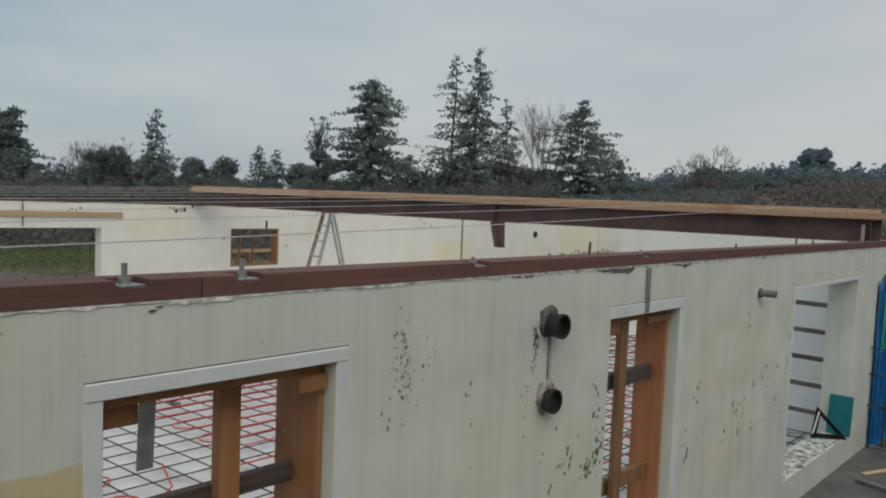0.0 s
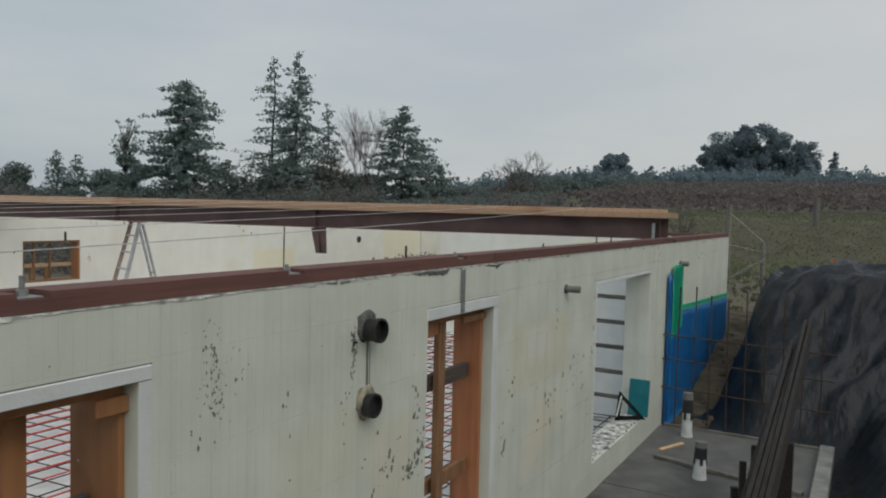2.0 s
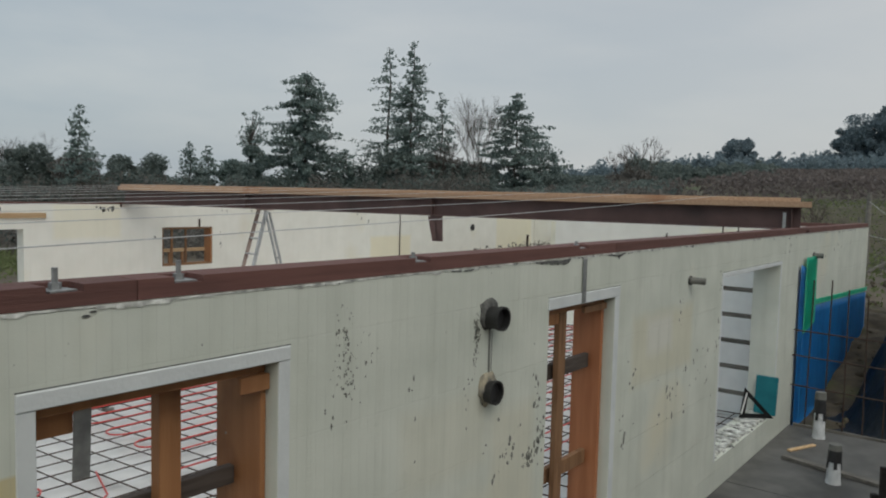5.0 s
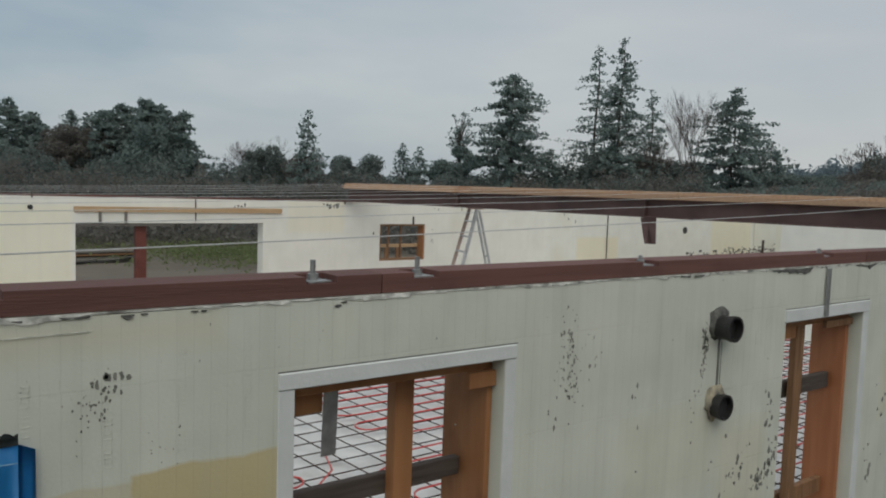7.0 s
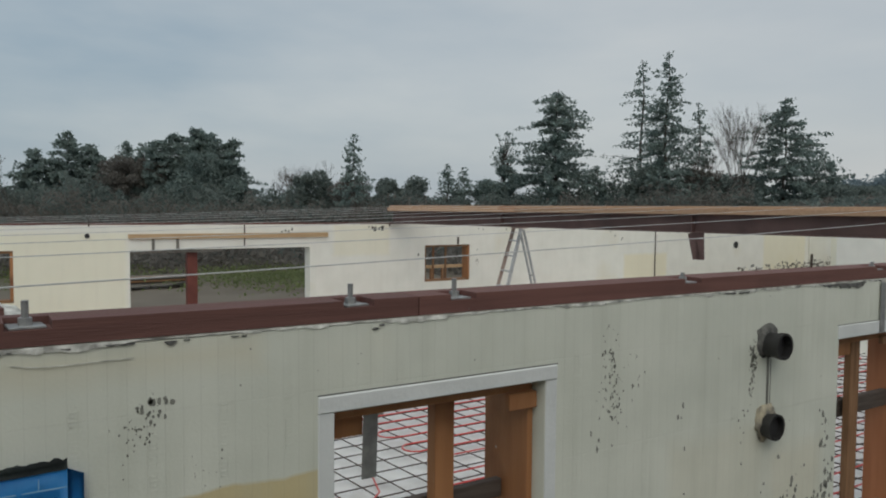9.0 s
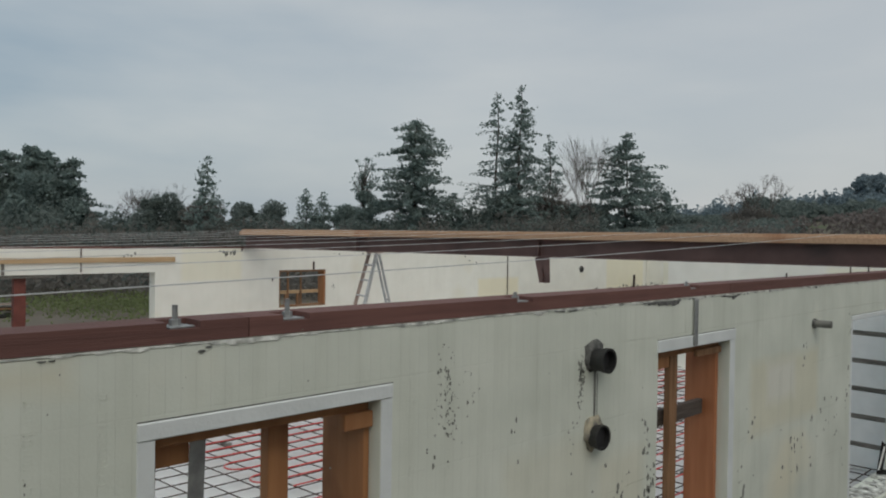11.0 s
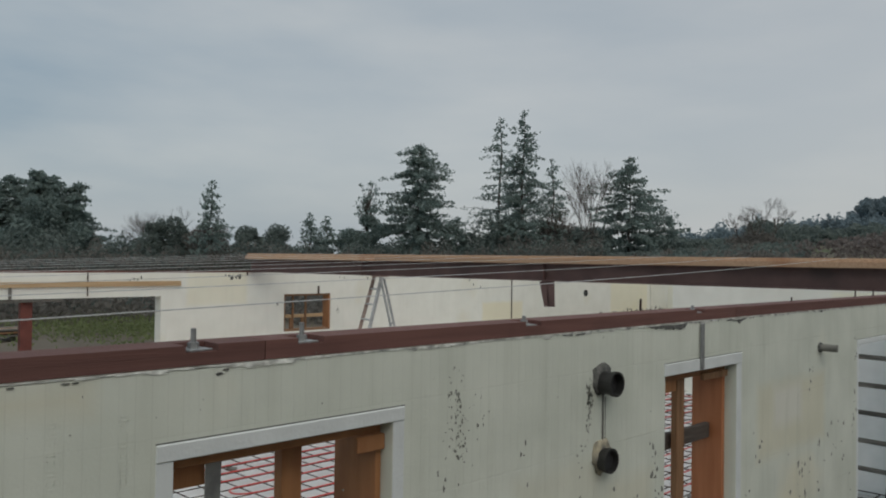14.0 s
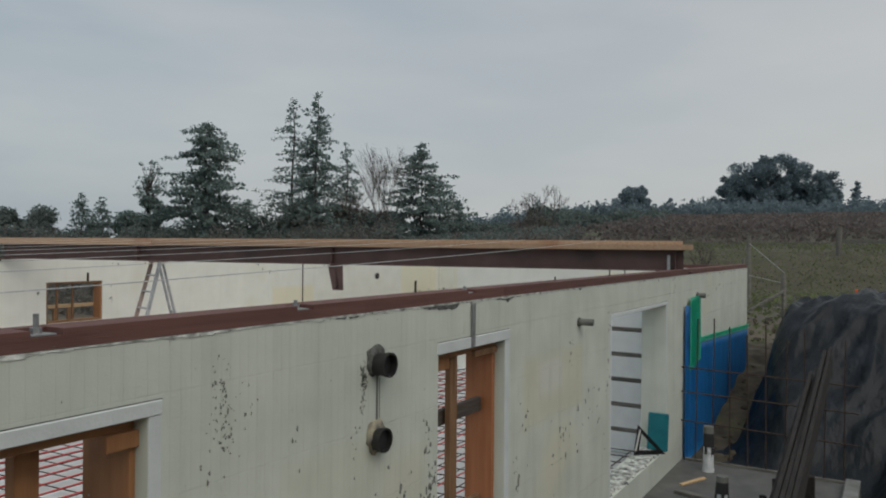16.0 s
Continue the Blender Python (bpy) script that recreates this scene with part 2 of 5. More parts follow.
M_BLUE = material("blue_membrane", (0.016, 0.20, 0.54), (0.03, 0.29, 0.66), scale=2.5, stretch=(3, 3, 0.5), rough=0.45, bump=0.25, bump_scale=12,
                  stain=(0.012, 0.11, 0.33), stain_scale=1.4, stain_low=0.56)
M_GREEN = material("green_membrane", (0.002, 0.40, 0.25), (0.01, 0.54, 0.34), scale=4, rough=0.45, bump=0.25, bump_scale=14)
M_BLACKTAR = material("black_mastic", (0.006, 0.012, 0.013), (0.02, 0.035, 0.035), scale=14, rough=0.7, bump=0.6, bump_scale=35)
M_CONC = material("damp_concrete", (0.085, 0.084, 0.08), (0.15, 0.148, 0.14), scale=3.5, rough=0.6, bump=0.25, stain=(0.045, 0.045, 0.044), stain_scale=0.8, stain_low=0.50)
M_TARP = material("black_sheeting", (0.007, 0.009, 0.012), (0.016, 0.020, 0.026), scale=1.6, rough=0.44, bump=0.9, bump_scale=4.5, stretch=(0.6, 1.5, 1), stain=(0.035, 0.041, 0.050),
                  stain_scale=2.2, stain_low=0.62)
M_TARP.node_tree.nodes["Principled BSDF"].inputs["Specular IOR Level"].default_value = 0.24
M_TARP.node_tree.nodes["Bump"].inputs["Distance"].default_value = 0.05
M_ALU = material("ladder_aluminium", (0.42, 0.43, 0.44), (0.58, 0.59, 0.60), scale=12, rough=0.4, metal=0.5, bump=0.1)
M_LADDER = material("orange_fibreglass", (0.30, 0.22, 0.19), (0.40, 0.31, 0.27), scale=12, rough=0.6, bump=0.1)
M_WHITEPVC = material("white_pipe_wrap", (0.55, 0.57, 0.58), (0.72, 0.74, 0.75), scale=12, rough=0.5, bump=0.3, stain=(0.30, 0.31, 0.31), stain_scale=9)
M_TEAL = material("teal_board", (0.0, 0.13, 0.16), (0.006, 0.18, 0.21), scale=6, rough=0.6, bump=0.1)
M_BLACK = material("black_enamel", (0.012, 0.012, 0.013), (0.03, 0.03, 0.032), scale=10, rough=0.5, bump=0.1)
M_WHITE = material("white_paint", (0.66, 0.66, 0.64), (0.76, 0.76, 0.74), scale=8, rough=0.6, bump=0.1)
M_ORANGE = material("marker_orange", (0.60, 0.10, 0.03), (0.75, 0.16, 0.05), scale=8, rough=0.6, bump=0.0)
M_BARK = material("bark", (0.07, 0.062, 0.056), (0.12, 0.105, 0.092), scale=3, stretch=(4, 4, 1), rough=0.95, bump=0.0)
M_TWIG = material("winter_twigs", (0.055, 0.045, 0.038), (0.09, 0.073, 0.062), scale=2, rough=0.95, bump=0.0)


def leaf_material(name, a, b):
    m = material(name, a, b, scale=0.35, rough=0.85, bump=0.0)
    n, l = m.node_tree.nodes, m.node_tree.links
    p = n["Principled BSDF"]
    g = n.new("ShaderNodeNewGeometry")
    hs = n.new("ShaderNodeHueSaturation")
    v = n.new("ShaderNodeMapRange")
    v.inputs["To Min"].default_value, v.inputs["To Max"].default_value = 0.9, 1.1
    l.new(g.outputs["Random Per Island"], v.inputs["Value"])
    l.new(v.outputs[0], hs.inputs["Value"])
    l.new(p.inputs["Base Color"].links[0].from_socket, hs.inputs["Color"])
    l.new(hs.outputs[0], p.inputs["Base Color"])
    tr = n.new("ShaderNodeBsdfTranslucent")
    l.new(hs.outputs[0], tr.inputs["Color"])
    mix = n.new("ShaderNodeAddShader")
    l.new(p.outputs[0], mix.inputs[0])
    l.new(tr.outputs[0], mix.inputs[1])
    l.new(mix.outputs[0], n["Material Output"].inputs["Surface"])
    return m


M_NEEDLE = leaf_material("conifer_needles", (0.086, 0.116, 0.110), (0.108, 0.138, 0.126))
M_OAK = leaf_material("evergreen_leaves", (0.062, 0.080, 0.074), (0.078, 0.096, 0.086))
# bluish eucalyptus green, paled further to put distance haze into the colour
M_HAZE_LEAF = leaf_material("haze_bluish_leaves", (0.084, 0.113, 0.127), (0.100, 0.130, 0.144))
M_BRUSH = leaf_material("brown_winter_brush", (0.072, 0.068, 0.061), (0.092, 0.086, 0.076))
M_VINE = leaf_material("dormant_vines", (0.082, 0.070, 0.066), (0.106, 0.090, 0.084))
M_GRASS = leaf_material("grass_blades", (0.06, 0.075, 0.03), (0.095, 0.115, 0.045))


def ground_material():
    m = material("field_ground", (0.080, 0.072, 0.049), (0.120, 0.108, 0.072), scale=0.9, rough=0.95, bump=0.6, bump_scale=3,
                 stain=(0.070, 0.088, 0.038), stain_scale=0.11, stain_low=0.46)
    n, l = m.node_tree.nodes, m.node_tree.links
    p = n["Principled BSDF"]
    tc = n.new("ShaderNodeTexCoord")
    mp = n.new("ShaderNodeMapping")
    mp.inputs["Location"].default_value = (-0.35, -0.24, 0)
    mp.inputs["Scale"].default_value = (0.034, 0.034, 0.0)
    l.new(tc.outputs["Object"], mp.inputs[0])
    ln = n.new("ShaderNodeVectorMath")
    ln.operation = "LENGTH"
    l.new(mp.outputs[0], ln.inputs[0])
    nz = n.new("ShaderNodeTexNoise")
    nz.inputs["Scale"].default_value, nz.inputs["Detail"].default_value = 0.5, 6
    l.new(tc.outputs["Object"], nz.inputs["Vector"])
    ad = n.new("ShaderNodeMath")
    ad.operation = "MULTIPLY_ADD"
    ad.inputs[1].default_value = 0.7
    l.new(nz.outputs[0], ad.inputs[0])
    l.new(ln.outputs["Value"], ad.inputs[2])
    mr = n.new("ShaderNodeMapRange")
    mr.inputs["From Min"].default_value, mr.inputs["From Max"].default_value = 1.05, 1.25
    l.new(ad.outputs[0], mr.inputs["Value"])
    soil = n.new("ShaderNodeValToRGB")
    soil.color_ramp.elements[0].color, soil.color_ramp.elements[1].color = (0.085, 0.073, 0.057, 1), (0.19, 0.165, 0.13, 1)
    l.new(nz.outputs[0], soil.inputs[0])
    mx = n.new("ShaderNodeMix")
    mx.data_type = "RGBA"
    l.new(mr.outputs[0], mx.inputs[0])
    l.new(soil.outputs[0], mx.inputs[6])
    l.new(p.inputs["Base Color"].links[0].from_socket, mx.inputs[7])
    l.new(mx.outputs[2], p.inputs["Base Color"])
    return m


M_GROUND = ground_material()
# brown soil, darkened in its colour for the shade of the pit
M_SOIL = material("shade_darkened_soil", (0.036, 0.030, 0.022), (0.095, 0.078, 0.054), scale=4, rough=0.95, bump=0.7, bump_scale=18, stain=(0.07, 0.08, 0.03), stain_scale=1.5)

# ---- building helpers ----
def part(name, bm, mat, parent=None, label="", smooth=False):
    me = bpy.data.meshes.new(name)
    bmesh.ops.recalc_face_normals(bm, faces=bm.faces[:])
    bm.to_mesh(me)
    bm.free()
    me.materials.append(mat)
    if smooth:
        me.polygons.foreach_set("use_smooth", [True] * len(me.polygons))
    ob = new(name, me)
    if parent is not None:
        ob.parent = parent
    if label:
        ob["label"] = label
    return ob


def thing(name, x, y, z, label, category, group="", rz=0, kind=""):
    e = new(name)
    e.empty_display_size = 0.1
    e.matrix_world = pose(x, y, z, 0, 0, rz)
    return tagged(e, label, category, group, kind)


def raw(name, verts, faces, mat, parent=None, label="", smooth=False):
    me = bpy.data.meshes.new(name)
    me.from_pydata(verts, [], faces)
    me.materials.append(mat)
    if smooth:
        me.polygons.foreach_set("use_smooth", [True] * len(me.polygons))
    ob = new(name, me)
    if parent is not None:
        ob.parent = parent
    if label:
        ob["label"] = label
    return ob


def block(bm, lo, hi, bevel=0.0, m=None):
    made = bmesh.ops.create_cube(bm, size=1)["verts"]
    for v in made:
        for i in range(3):
            v.co[i] = lo[i] if v.co[i] < 0 else hi[i]
    if bevel:
        es = list({e for v in made for e in v.link_edges})
        made = bmesh.ops.bevel(bm, geom=es, offset=bevel, segments=1, affect="EDGES")["verts"]
    if m is not None:
        bmesh.ops.transform(bm, matrix=m, verts=list({v for v in made if v.is_valid}))
    return bm


def boxes(*items, bevel=0.003):
    bm = bmesh.new()
    for lo, hi in items:
        block(bm, lo, hi, bevel)
    return bm


def rod(bm, p, q, r, sides=8, r2=None):
    p, q = Vector(p), Vector(q)
    d = q - p
    m = Matrix.Translation((p + q) / 2) @ d.to_track_quat("Z", "Y").to_matrix().to_4x4()
    bmesh.ops.create_cone(bm, cap_ends=True, segments=sides, radius1=r, radius2=r if r2 is None else r2, depth=d.length, matrix=m)
    return bm


def beamwise(bm, p, q, w, h, bevel=0.003):
    """A squared timber from p to q."""
    p, q = Vector(p), Vector(q)
    d = q - p
    m = Matrix.Translation((p + q) / 2) @ d.to_track_quat("X", "Z").to_matrix().to_4x4()
    return block(bm, (-d.length / 2, -w / 2, -h / 2), (d.length / 2, w / 2, h / 2), bevel, m)


def tube(bm, pts, r, sides=6):
    """A round tube along a line of points."""
    rings = []
    for i, p in enumerate(pts):
        a, b = Vector(pts[max(i - 1, 0)]), Vector(pts[min(i + 1, len(pts) - 1)])
        q = (b - a).to_track_quat("Z", "Y").to_matrix()
        rings.append([bm.verts.new(Vector(p) + q @ Vector((r * math.cos(k * math.tau / sides), r * math.sin(k * math.tau / sides), 0))) for k in range(sides)])
    for a, b in zip(rings, rings[1:]):
        for k in range(sides):
            bm.faces.new((a[k], a[(k + 1) % sides], b[(k + 1) % sides], b[k]))
    return bm


def pierced(x0, x1, z0, z1, thick, holes):
    """A wall slab in x and z, from y 0 to thick, with holes (x0, x1, z0, z1) cut right through it."""
    xs = sorted({x0, x1, *[v for h in holes for v in h[:2]]})
    zs = sorted({z0, z1, *[min(max(v, z0), z1) for h in holes for v in h[2:]]})
    bm = bmesh.new()
    cache = {}

    def vert(x, y, z):
        k = (round(x, 4), round(y, 4), round(z, 4))
        if k not in cache:
            cache[k] = bm.verts.new(k)
        return cache[k]

    def solid(i, j):
        if not (0 <= i < len(xs) - 1 and 0 <= j < len(zs) - 1):
            return False
        cx, cz = (xs[i] + xs[i + 1]) / 2, (zs[j] + zs[j + 1]) / 2
        return not any(h[0] < cx < h[1] and h[2] < cz < h[3] for h in holes)

    for i in range(len(xs) - 1):
        for j in range(len(zs) - 1):
            if not solid(i, j):
                continue
            a, b, c, d = xs[i], xs[i + 1], zs[j], zs[j + 1]
            for y in (0, thick):
                bm.faces.new([vert(a, y, c), vert(b, y, c), vert(b, y, d), vert(a, y, d)])
            if not solid(i - 1, j):
                bm.faces.new([vert(a, 0, c), vert(a, thick, c), vert(a, thick, d), vert(a, 0, d)])
            if not solid(i + 1, j):
                bm.faces.new([vert(b, 0, c), vert(b, thick, c), vert(b, thick, d), vert(b, 0, d)])
            if not solid(i, j - 1):
                bm.faces.new([vert(a, 0, c), vert(b, 0, c), vert(b, thick, c), vert(a, thick, c)])
            if not solid(i, j + 1):
                bm.faces.new([vert(a, 0, d), vert(b, 0, d), vert(b, thick, d), vert(a, thick, d)])
    return bm


def splat(bm, x, y, z, r, rnd, tall=1.0):
    """An irregular flat chip on a wall that faces -y."""
    n = rnd.randint(6, 9)
    vs = [bm.verts.new((x + r * rnd.uniform(0.5, 1.1) * math.cos(k * math.tau / n), y, z + tall * r * rnd.uniform(0.5, 1.1) * math.sin(k * math.tau / n))) for k in range(n)]
    back = [bm.verts.new((v.co.x, y + 0.006, v.co.z)) for v in vs]
    bm.faces.new(vs)
    for k in range(n):
        bm.faces.new((vs[k], vs[(k + 1) % n], back[(k + 1) % n], back[k]))

# ---- the ground ----
def smooth(a, b, v):
    k = min(max((v - a) / (b - a), 0.0), 1.0)
    return k * k * (3 - 2 * k)


def ground_height(x, y):
    side = 1 - smooth(0.35, 0.95, math.atan2(max(y, 0.0) + 0.01, max(x, 0.01)))
    h = -0.14 + 0.5 * smooth(18, 60, y) + 1.2 * smooth(60, 140, y)
    h += side * (1.15 * smooth(15.6, 19.5, x) - 0.55 * smooth(25, 34, x) + 2.3 * smooth(37, 47, x)
                 + 3.6 * smooth(47, 125, x) + 5.5 * smooth(110, 260, x)) * (1 - smooth(60, 200, abs(y)))
    h += 1.30 * smooth(-1.95, -2.15, y) * smooth(4.6, 3.2, x) * smooth(-60, -30, x)
    # unseen bank behind the camera, added to darken the near wall's left part
    h += 3.6 * smooth(-4.2, -7.5, y) * smooth(8.5, 1.0, x) * smooth(-60, -30, x)
    h += 1.6 * smooth(-9, -30, y)
    h += 5.0 * smooth(-18, -55, y)
    if not (-3 < x < 16 and -2.2 < y < 14):
        h += 0.10 * noise.noise((x * 0.35, y * 0.35, 0)) + 0.05 * noise.noise((x * 1.3, y * 1.3, 4))
    return h


def spread(lo, a, b, hi, step, growth):
    v = list(np.arange(a, b + 0.01, step))
    s, x = step, a
    while x > lo:
        s *= growth
        x -= s
        v.insert(0, x)
    s, x = step, b
    while x < hi:
        s *= growth
        x += s
        v.append(x)
    return v


gx, gy = spread(-1500, -6, 28, 1800, 0.6, 1.13), spread(-1500, -8, 34, 1800, 0.6, 1.13)
raw("ground", [(x, y, ground_height(x, y)) for x in gx for y in gy],
    [(i * len(gy) + j, (i + 1) * len(gy) + j, (i + 1) * len(gy) + j + 1, i * len(gy) + j + 1) for i in range(len(gx) - 1) for j in range(len(gy) - 1)],
    M_GROUND, smooth=True)
tagged(bpy.data.objects["ground"], "bare building soil passing into rough grass and fields", "ground", kind="structure")

# ---- the walls ----
TOP = 2.42
WIN, DOOR, GAP = (1.012, 1.91, 0.95, 2.135), (3.985, 4.90, 0.0, 2.115), (7.27, 9.34, 0.29, 2.085)


def left_x(y):
    return 0.19 - 0.109 * y


def beam_x(y):
    return 10.62 - 0.171 * (y - 0.1)


wall = part("wall_near", pierced(-0.9, 15.25, -0.12, TOP, 0.30, [WIN, DOOR, GAP]), M_FOAM)
tagged(wall, "weathered white foam-form wall with window and door openings", "wall", kind="structure")
far = part("wall_far", pierced(-2.2, 25.5, -0.12, 2.45, 0.30, [(2.66, 6.34, -0.02, 1.96), (9.27, 10.58, 1.06, 1.94), (-0.55, 0.72, 1.07, 2.0)]), M_FOAM_IN)
far.location = (0, 13, 0)
tagged(far, "pale yellowed foam-form wall with a wide opening", "wall", kind="structure")
left = part("wall_left", pierced(0, 12.72, -0.12, TOP, 0.30, []), M_FOAM_IN)
left.matrix_world = pose(left_x(0.302), 0.302, 0, 0, 0, 96.22)
tagged(left, "white foam-form end wall", "wall", kind="structure")
right = part("wall_right", pierced(0, 5.9, -0.12, 2.40, 0.28, []), M_FOAM_IN)
right.matrix_world = pose(15.23, 0.302, 0, 0, 0, 90)
tagged(right, "white foam-form side wall", "wall", kind="structure")
wing = part("wall_wing", pierced(0, 10.0, -0.12, 2.40, 0.28, []), M_FOAM_IN)
wing.matrix_world = pose(15.24, 6.21, 0)
tagged(wing, "white foam-form wall of the side wing", "wall", kind="structure")
end = part("wall_end", pierced(0, 6.78, -0.12, 2.42, 0.28, []), M_FOAM_IN)
end.matrix_world = pose(25.5, 6.2, 0, 0, 0, 90)
tagged(end, "pale foam-form end wall", "wall", kind="structure")

fl = raw("floor", [(-0.9, 0.31, 0.0), (15.0, 0.31, 0.0), (15.0, 12.99, 0.0), (-1.3, 12.99, 0.0), (-0.9, 0.31, -0.1), (15.0, 0.31, -0.1), (15.0, 12.99, -0.1), (-1.3, 12.99, -0.1)],
         [(0, 1, 2, 3), (7, 6, 5, 4), (0, 4, 5, 1), (1, 5, 6, 2), (2, 6, 7, 3), (3, 7, 4, 0)], M_FLOOR)
tagged(fl, "white insulation boards on the floor under reinforcing bars", "floor", kind="structure")
fw = part("floor_wing", boxes(((15.0, 6.5, -0.1), (25.2, 12.99, 0.0)), bevel=0), M_FLOOR)
tagged(fw, "white insulation boards on the floor of the wing", "floor", kind="structure")
slab = part("pavement", boxes(((4.2, -1.92, -0.3), (10.14, -0.003, 0.0)), bevel=0.006), M_CONC)
tagged(slab, "dark damp concrete footing strip beside the wall", "concrete footing", kind="structure")

# torn upper edge of the foam, with chips that bare the dark concrete
rnd = random.Random(3)
bm = bmesh.new()
xs = np.arange(-0.88, 15.2, 0.02)
row = []
for x in xs:
    k = noise.noise((x * 2.6, 0, 0)) + 0.8 * noise.noise((x * 13, 3, 0)) + 0.4 * noise.noise((x * 31, 3, 0))
    row.append([bm.verts.new((x, -0.003 - 0.002 * k, TOP + 0.001 - 0.021 * max(k, -0.1))), bm.verts.new((x, -0.002, TOP + 0.0085 + 0.001 * k)), bm.verts.new((x, 0.006, TOP + 0.008))])
for a, b in zip(row, row[1:]):
    bm.faces.new((a[0], b[0], b[1], a[1]))
    bm.faces.new((a[1], b[1], b[2], a[2]))
part("torn_edge", bm, M_RAG, wall, "ragged white torn foam edge")
cv, cf = [], []
for k in range(2700):
    x = -0.88 + 0.006 * k
    much = 0.9 * smooth(3.2, 3.6, x) * smooth(5.3, 4.9, x) + 0.62 * smooth(0.95, 0.7, x) + 0.35 * smooth(2.4, 2.7, x) * smooth(3.4, 3.1, x) + 0.25 * smooth(12, 12.5, x)
    n1 = noise.noise((x * 2.1, 7, 0)) + 0.55 * noise.noise((x * 9, 3, 0)) + 0.35 * noise.noise((x * 37, 1, 0))
    d = 0.034 * min(max(n1 - 0.42 + 0.62 * much, 0), 1.0)
    z = TOP + 0.001 - 0.012 * abs(noise.noise((x * 5, 11, 0)))
    cv += [(x, -0.0045, z), (x, -0.0045 - 0.002 * abs(n1), z - d), (x, 0.004, z - d - 0.002)]
    if k and d > 0.003:
        cf += [(3 * k - 3, 3 * k, 3 * k + 1, 3 * k - 2), (3 * k - 2, 3 * k + 1, 3 * k + 2, 3 * k - 1)]
raw("bared_concrete", cv, cf, M_CHIP, wall, "dark concrete chips bared along the top")
bm = bmesh.new()
for cx, w, n in ((1.16, 0.02, 2), (9.4, 0.3, 4), (12.6, 0.4, 6), (13.8, 0.3, 6)):
    for _ in range(n):
        splat(bm, cx + rnd.gauss(0, w), -0.004, TOP - 0.012 + rnd.uniform(-0.018, 0.004), rnd.uniform(0.006, 0.024), rnd, 0.36)
part("edge_chips", bm, M_CHIP, wall, "dark concrete chips below the torn edge")
bm = bmesh.new()
for cx, cz, wx, wz, n, r in ((0.45, 2.225, 0.022, 0.020, 26, 0.009), (0.40, 2.15, 0.022, 0.035, 36, 0.0045), (0.60, 2.02, 0.03, 0.03, 12, 0.003), (2.26, 2.17, 0.024, 0.07, 60, 0.0060), (2.30, 2.02, 0.016, 0.06, 30, 0.006),
                             (2.40, 2.17, 0.03, 0.07, 14, 0.005), (2.25, 1.93, 0.05, 0.06, 14, 0.008), (3.235, 2.09, 0.013, 0.035, 70, 0.008), (3.23, 1.98, 0.010, 0.06, 22, 0.008), (3.19, 1.85, 0.03, 0.10, 10, 0.006), (3.56, 1.34, 0.09, 0.05, 22, 0.015),
                             (3.80, 1.25, 0.05, 0.022, 26, 0.015), (3.90, 1.36, 0.03, 0.05, 18, 0.016), (3.88, 1.62, 0.025, 0.06, 14, 0.012), (5.25, 1.45, 0.04, 0.10, 6, 0.020), (5.14, 1.05, 0.05, 0.08, 8, 0.022), (5.98, 1.22, 0.07, 0.08, 9, 0.022), (6.4, 1.12, 0.15, 0.12, 9, 0.02),
                             (6.85, 1.3, 0.15, 0.15, 10, 0.02), (7.12, 1.45, 0.04, 0.2, 10, 0.02), (6.2, 1.95, 0.04, 0.1, 6, 0.016), (7.2, 2.0, 0.015, 0.08, 6, 0.018), (2.9, 1.85, 0.5, 0.2, 10, 0.004),
                             (1.2, 2.3, 0.7, 0.06, 12, 0.003), (9.6, 2.3, 0.2, 0.04, 5, 0.015), (13.0, 2.2, 0.6, 0.1, 8, 0.02), (2.72, 1.78, 0.02, 0.08, 5, 0.01), (5.6, 1.0, 0.3, 0.3, 8, 0.008)):
    for _ in range(n):
        splat(bm, cx + rnd.gauss(0, wx * 1.15), -0.0015, cz + rnd.gauss(0, wz * 1.15), r * 0.62 * rnd.uniform(0.25, 1.6), rnd, rnd.uniform(0.8, 2.2))
part("dirt_specks", bm, material("dried_mud", (0.12, 0.125, 0.11), (0.26, 0.265, 0.235), scale=30, rough=0.95, bump=0.3), wall, "spatters of dried grey mud")
mv, mf = [], []


def raised(x0, z0, x1, z1):
    """A low raised bar in the foam, a millimetre or two proud."""
    b = len(mv)
    mv.extend([(x, y, z) for y in (0.001, -0.0009) for x, z in ((x0, z0), (x1, z0), (x1, z1), (x0, z1))])
    mf.extend([tuple(b + q for q in f) for f in ((4, 5, 6, 7), (0, 1, 5, 4), (1, 2, 6, 5), (2, 3, 7, 6), (3, 0, 4, 7))])


for i in range(34):
    cx = -0.16 + 0.2032 * i
    for course in range(3):
        z = 1.16 + 0.406 * course + 0.02 * (i % 3)
        stop = z + rnd.uniform(0.18, 0.32)
        while z < min(stop, 2.36):
            if not any(o[0] - 0.10 < cx < o[1] + 0.10 and z < o[3] + 0.09 for o in (WIN, DOOR)):
                for bar in rnd.choice(((0, 1), (0, 2, 3), (1, 2), (0, 1, 2, 3), (3, 1))):
                    if bar < 2:
                        raised(cx - 0.011, z + 0.013 * bar, cx + 0.011, z + 0.013 * bar + 0.003)
                    else:
                        raised(cx - 0.011 + 0.019 * (bar - 2), z, cx - 0.008 + 0.019 * (bar - 2), z + 0.016)
            z += 0.027
raw("moulded_marks", mv, mf, M_FOAM, wall, "raised moulded marks in the foam")
bm = bmesh.new()
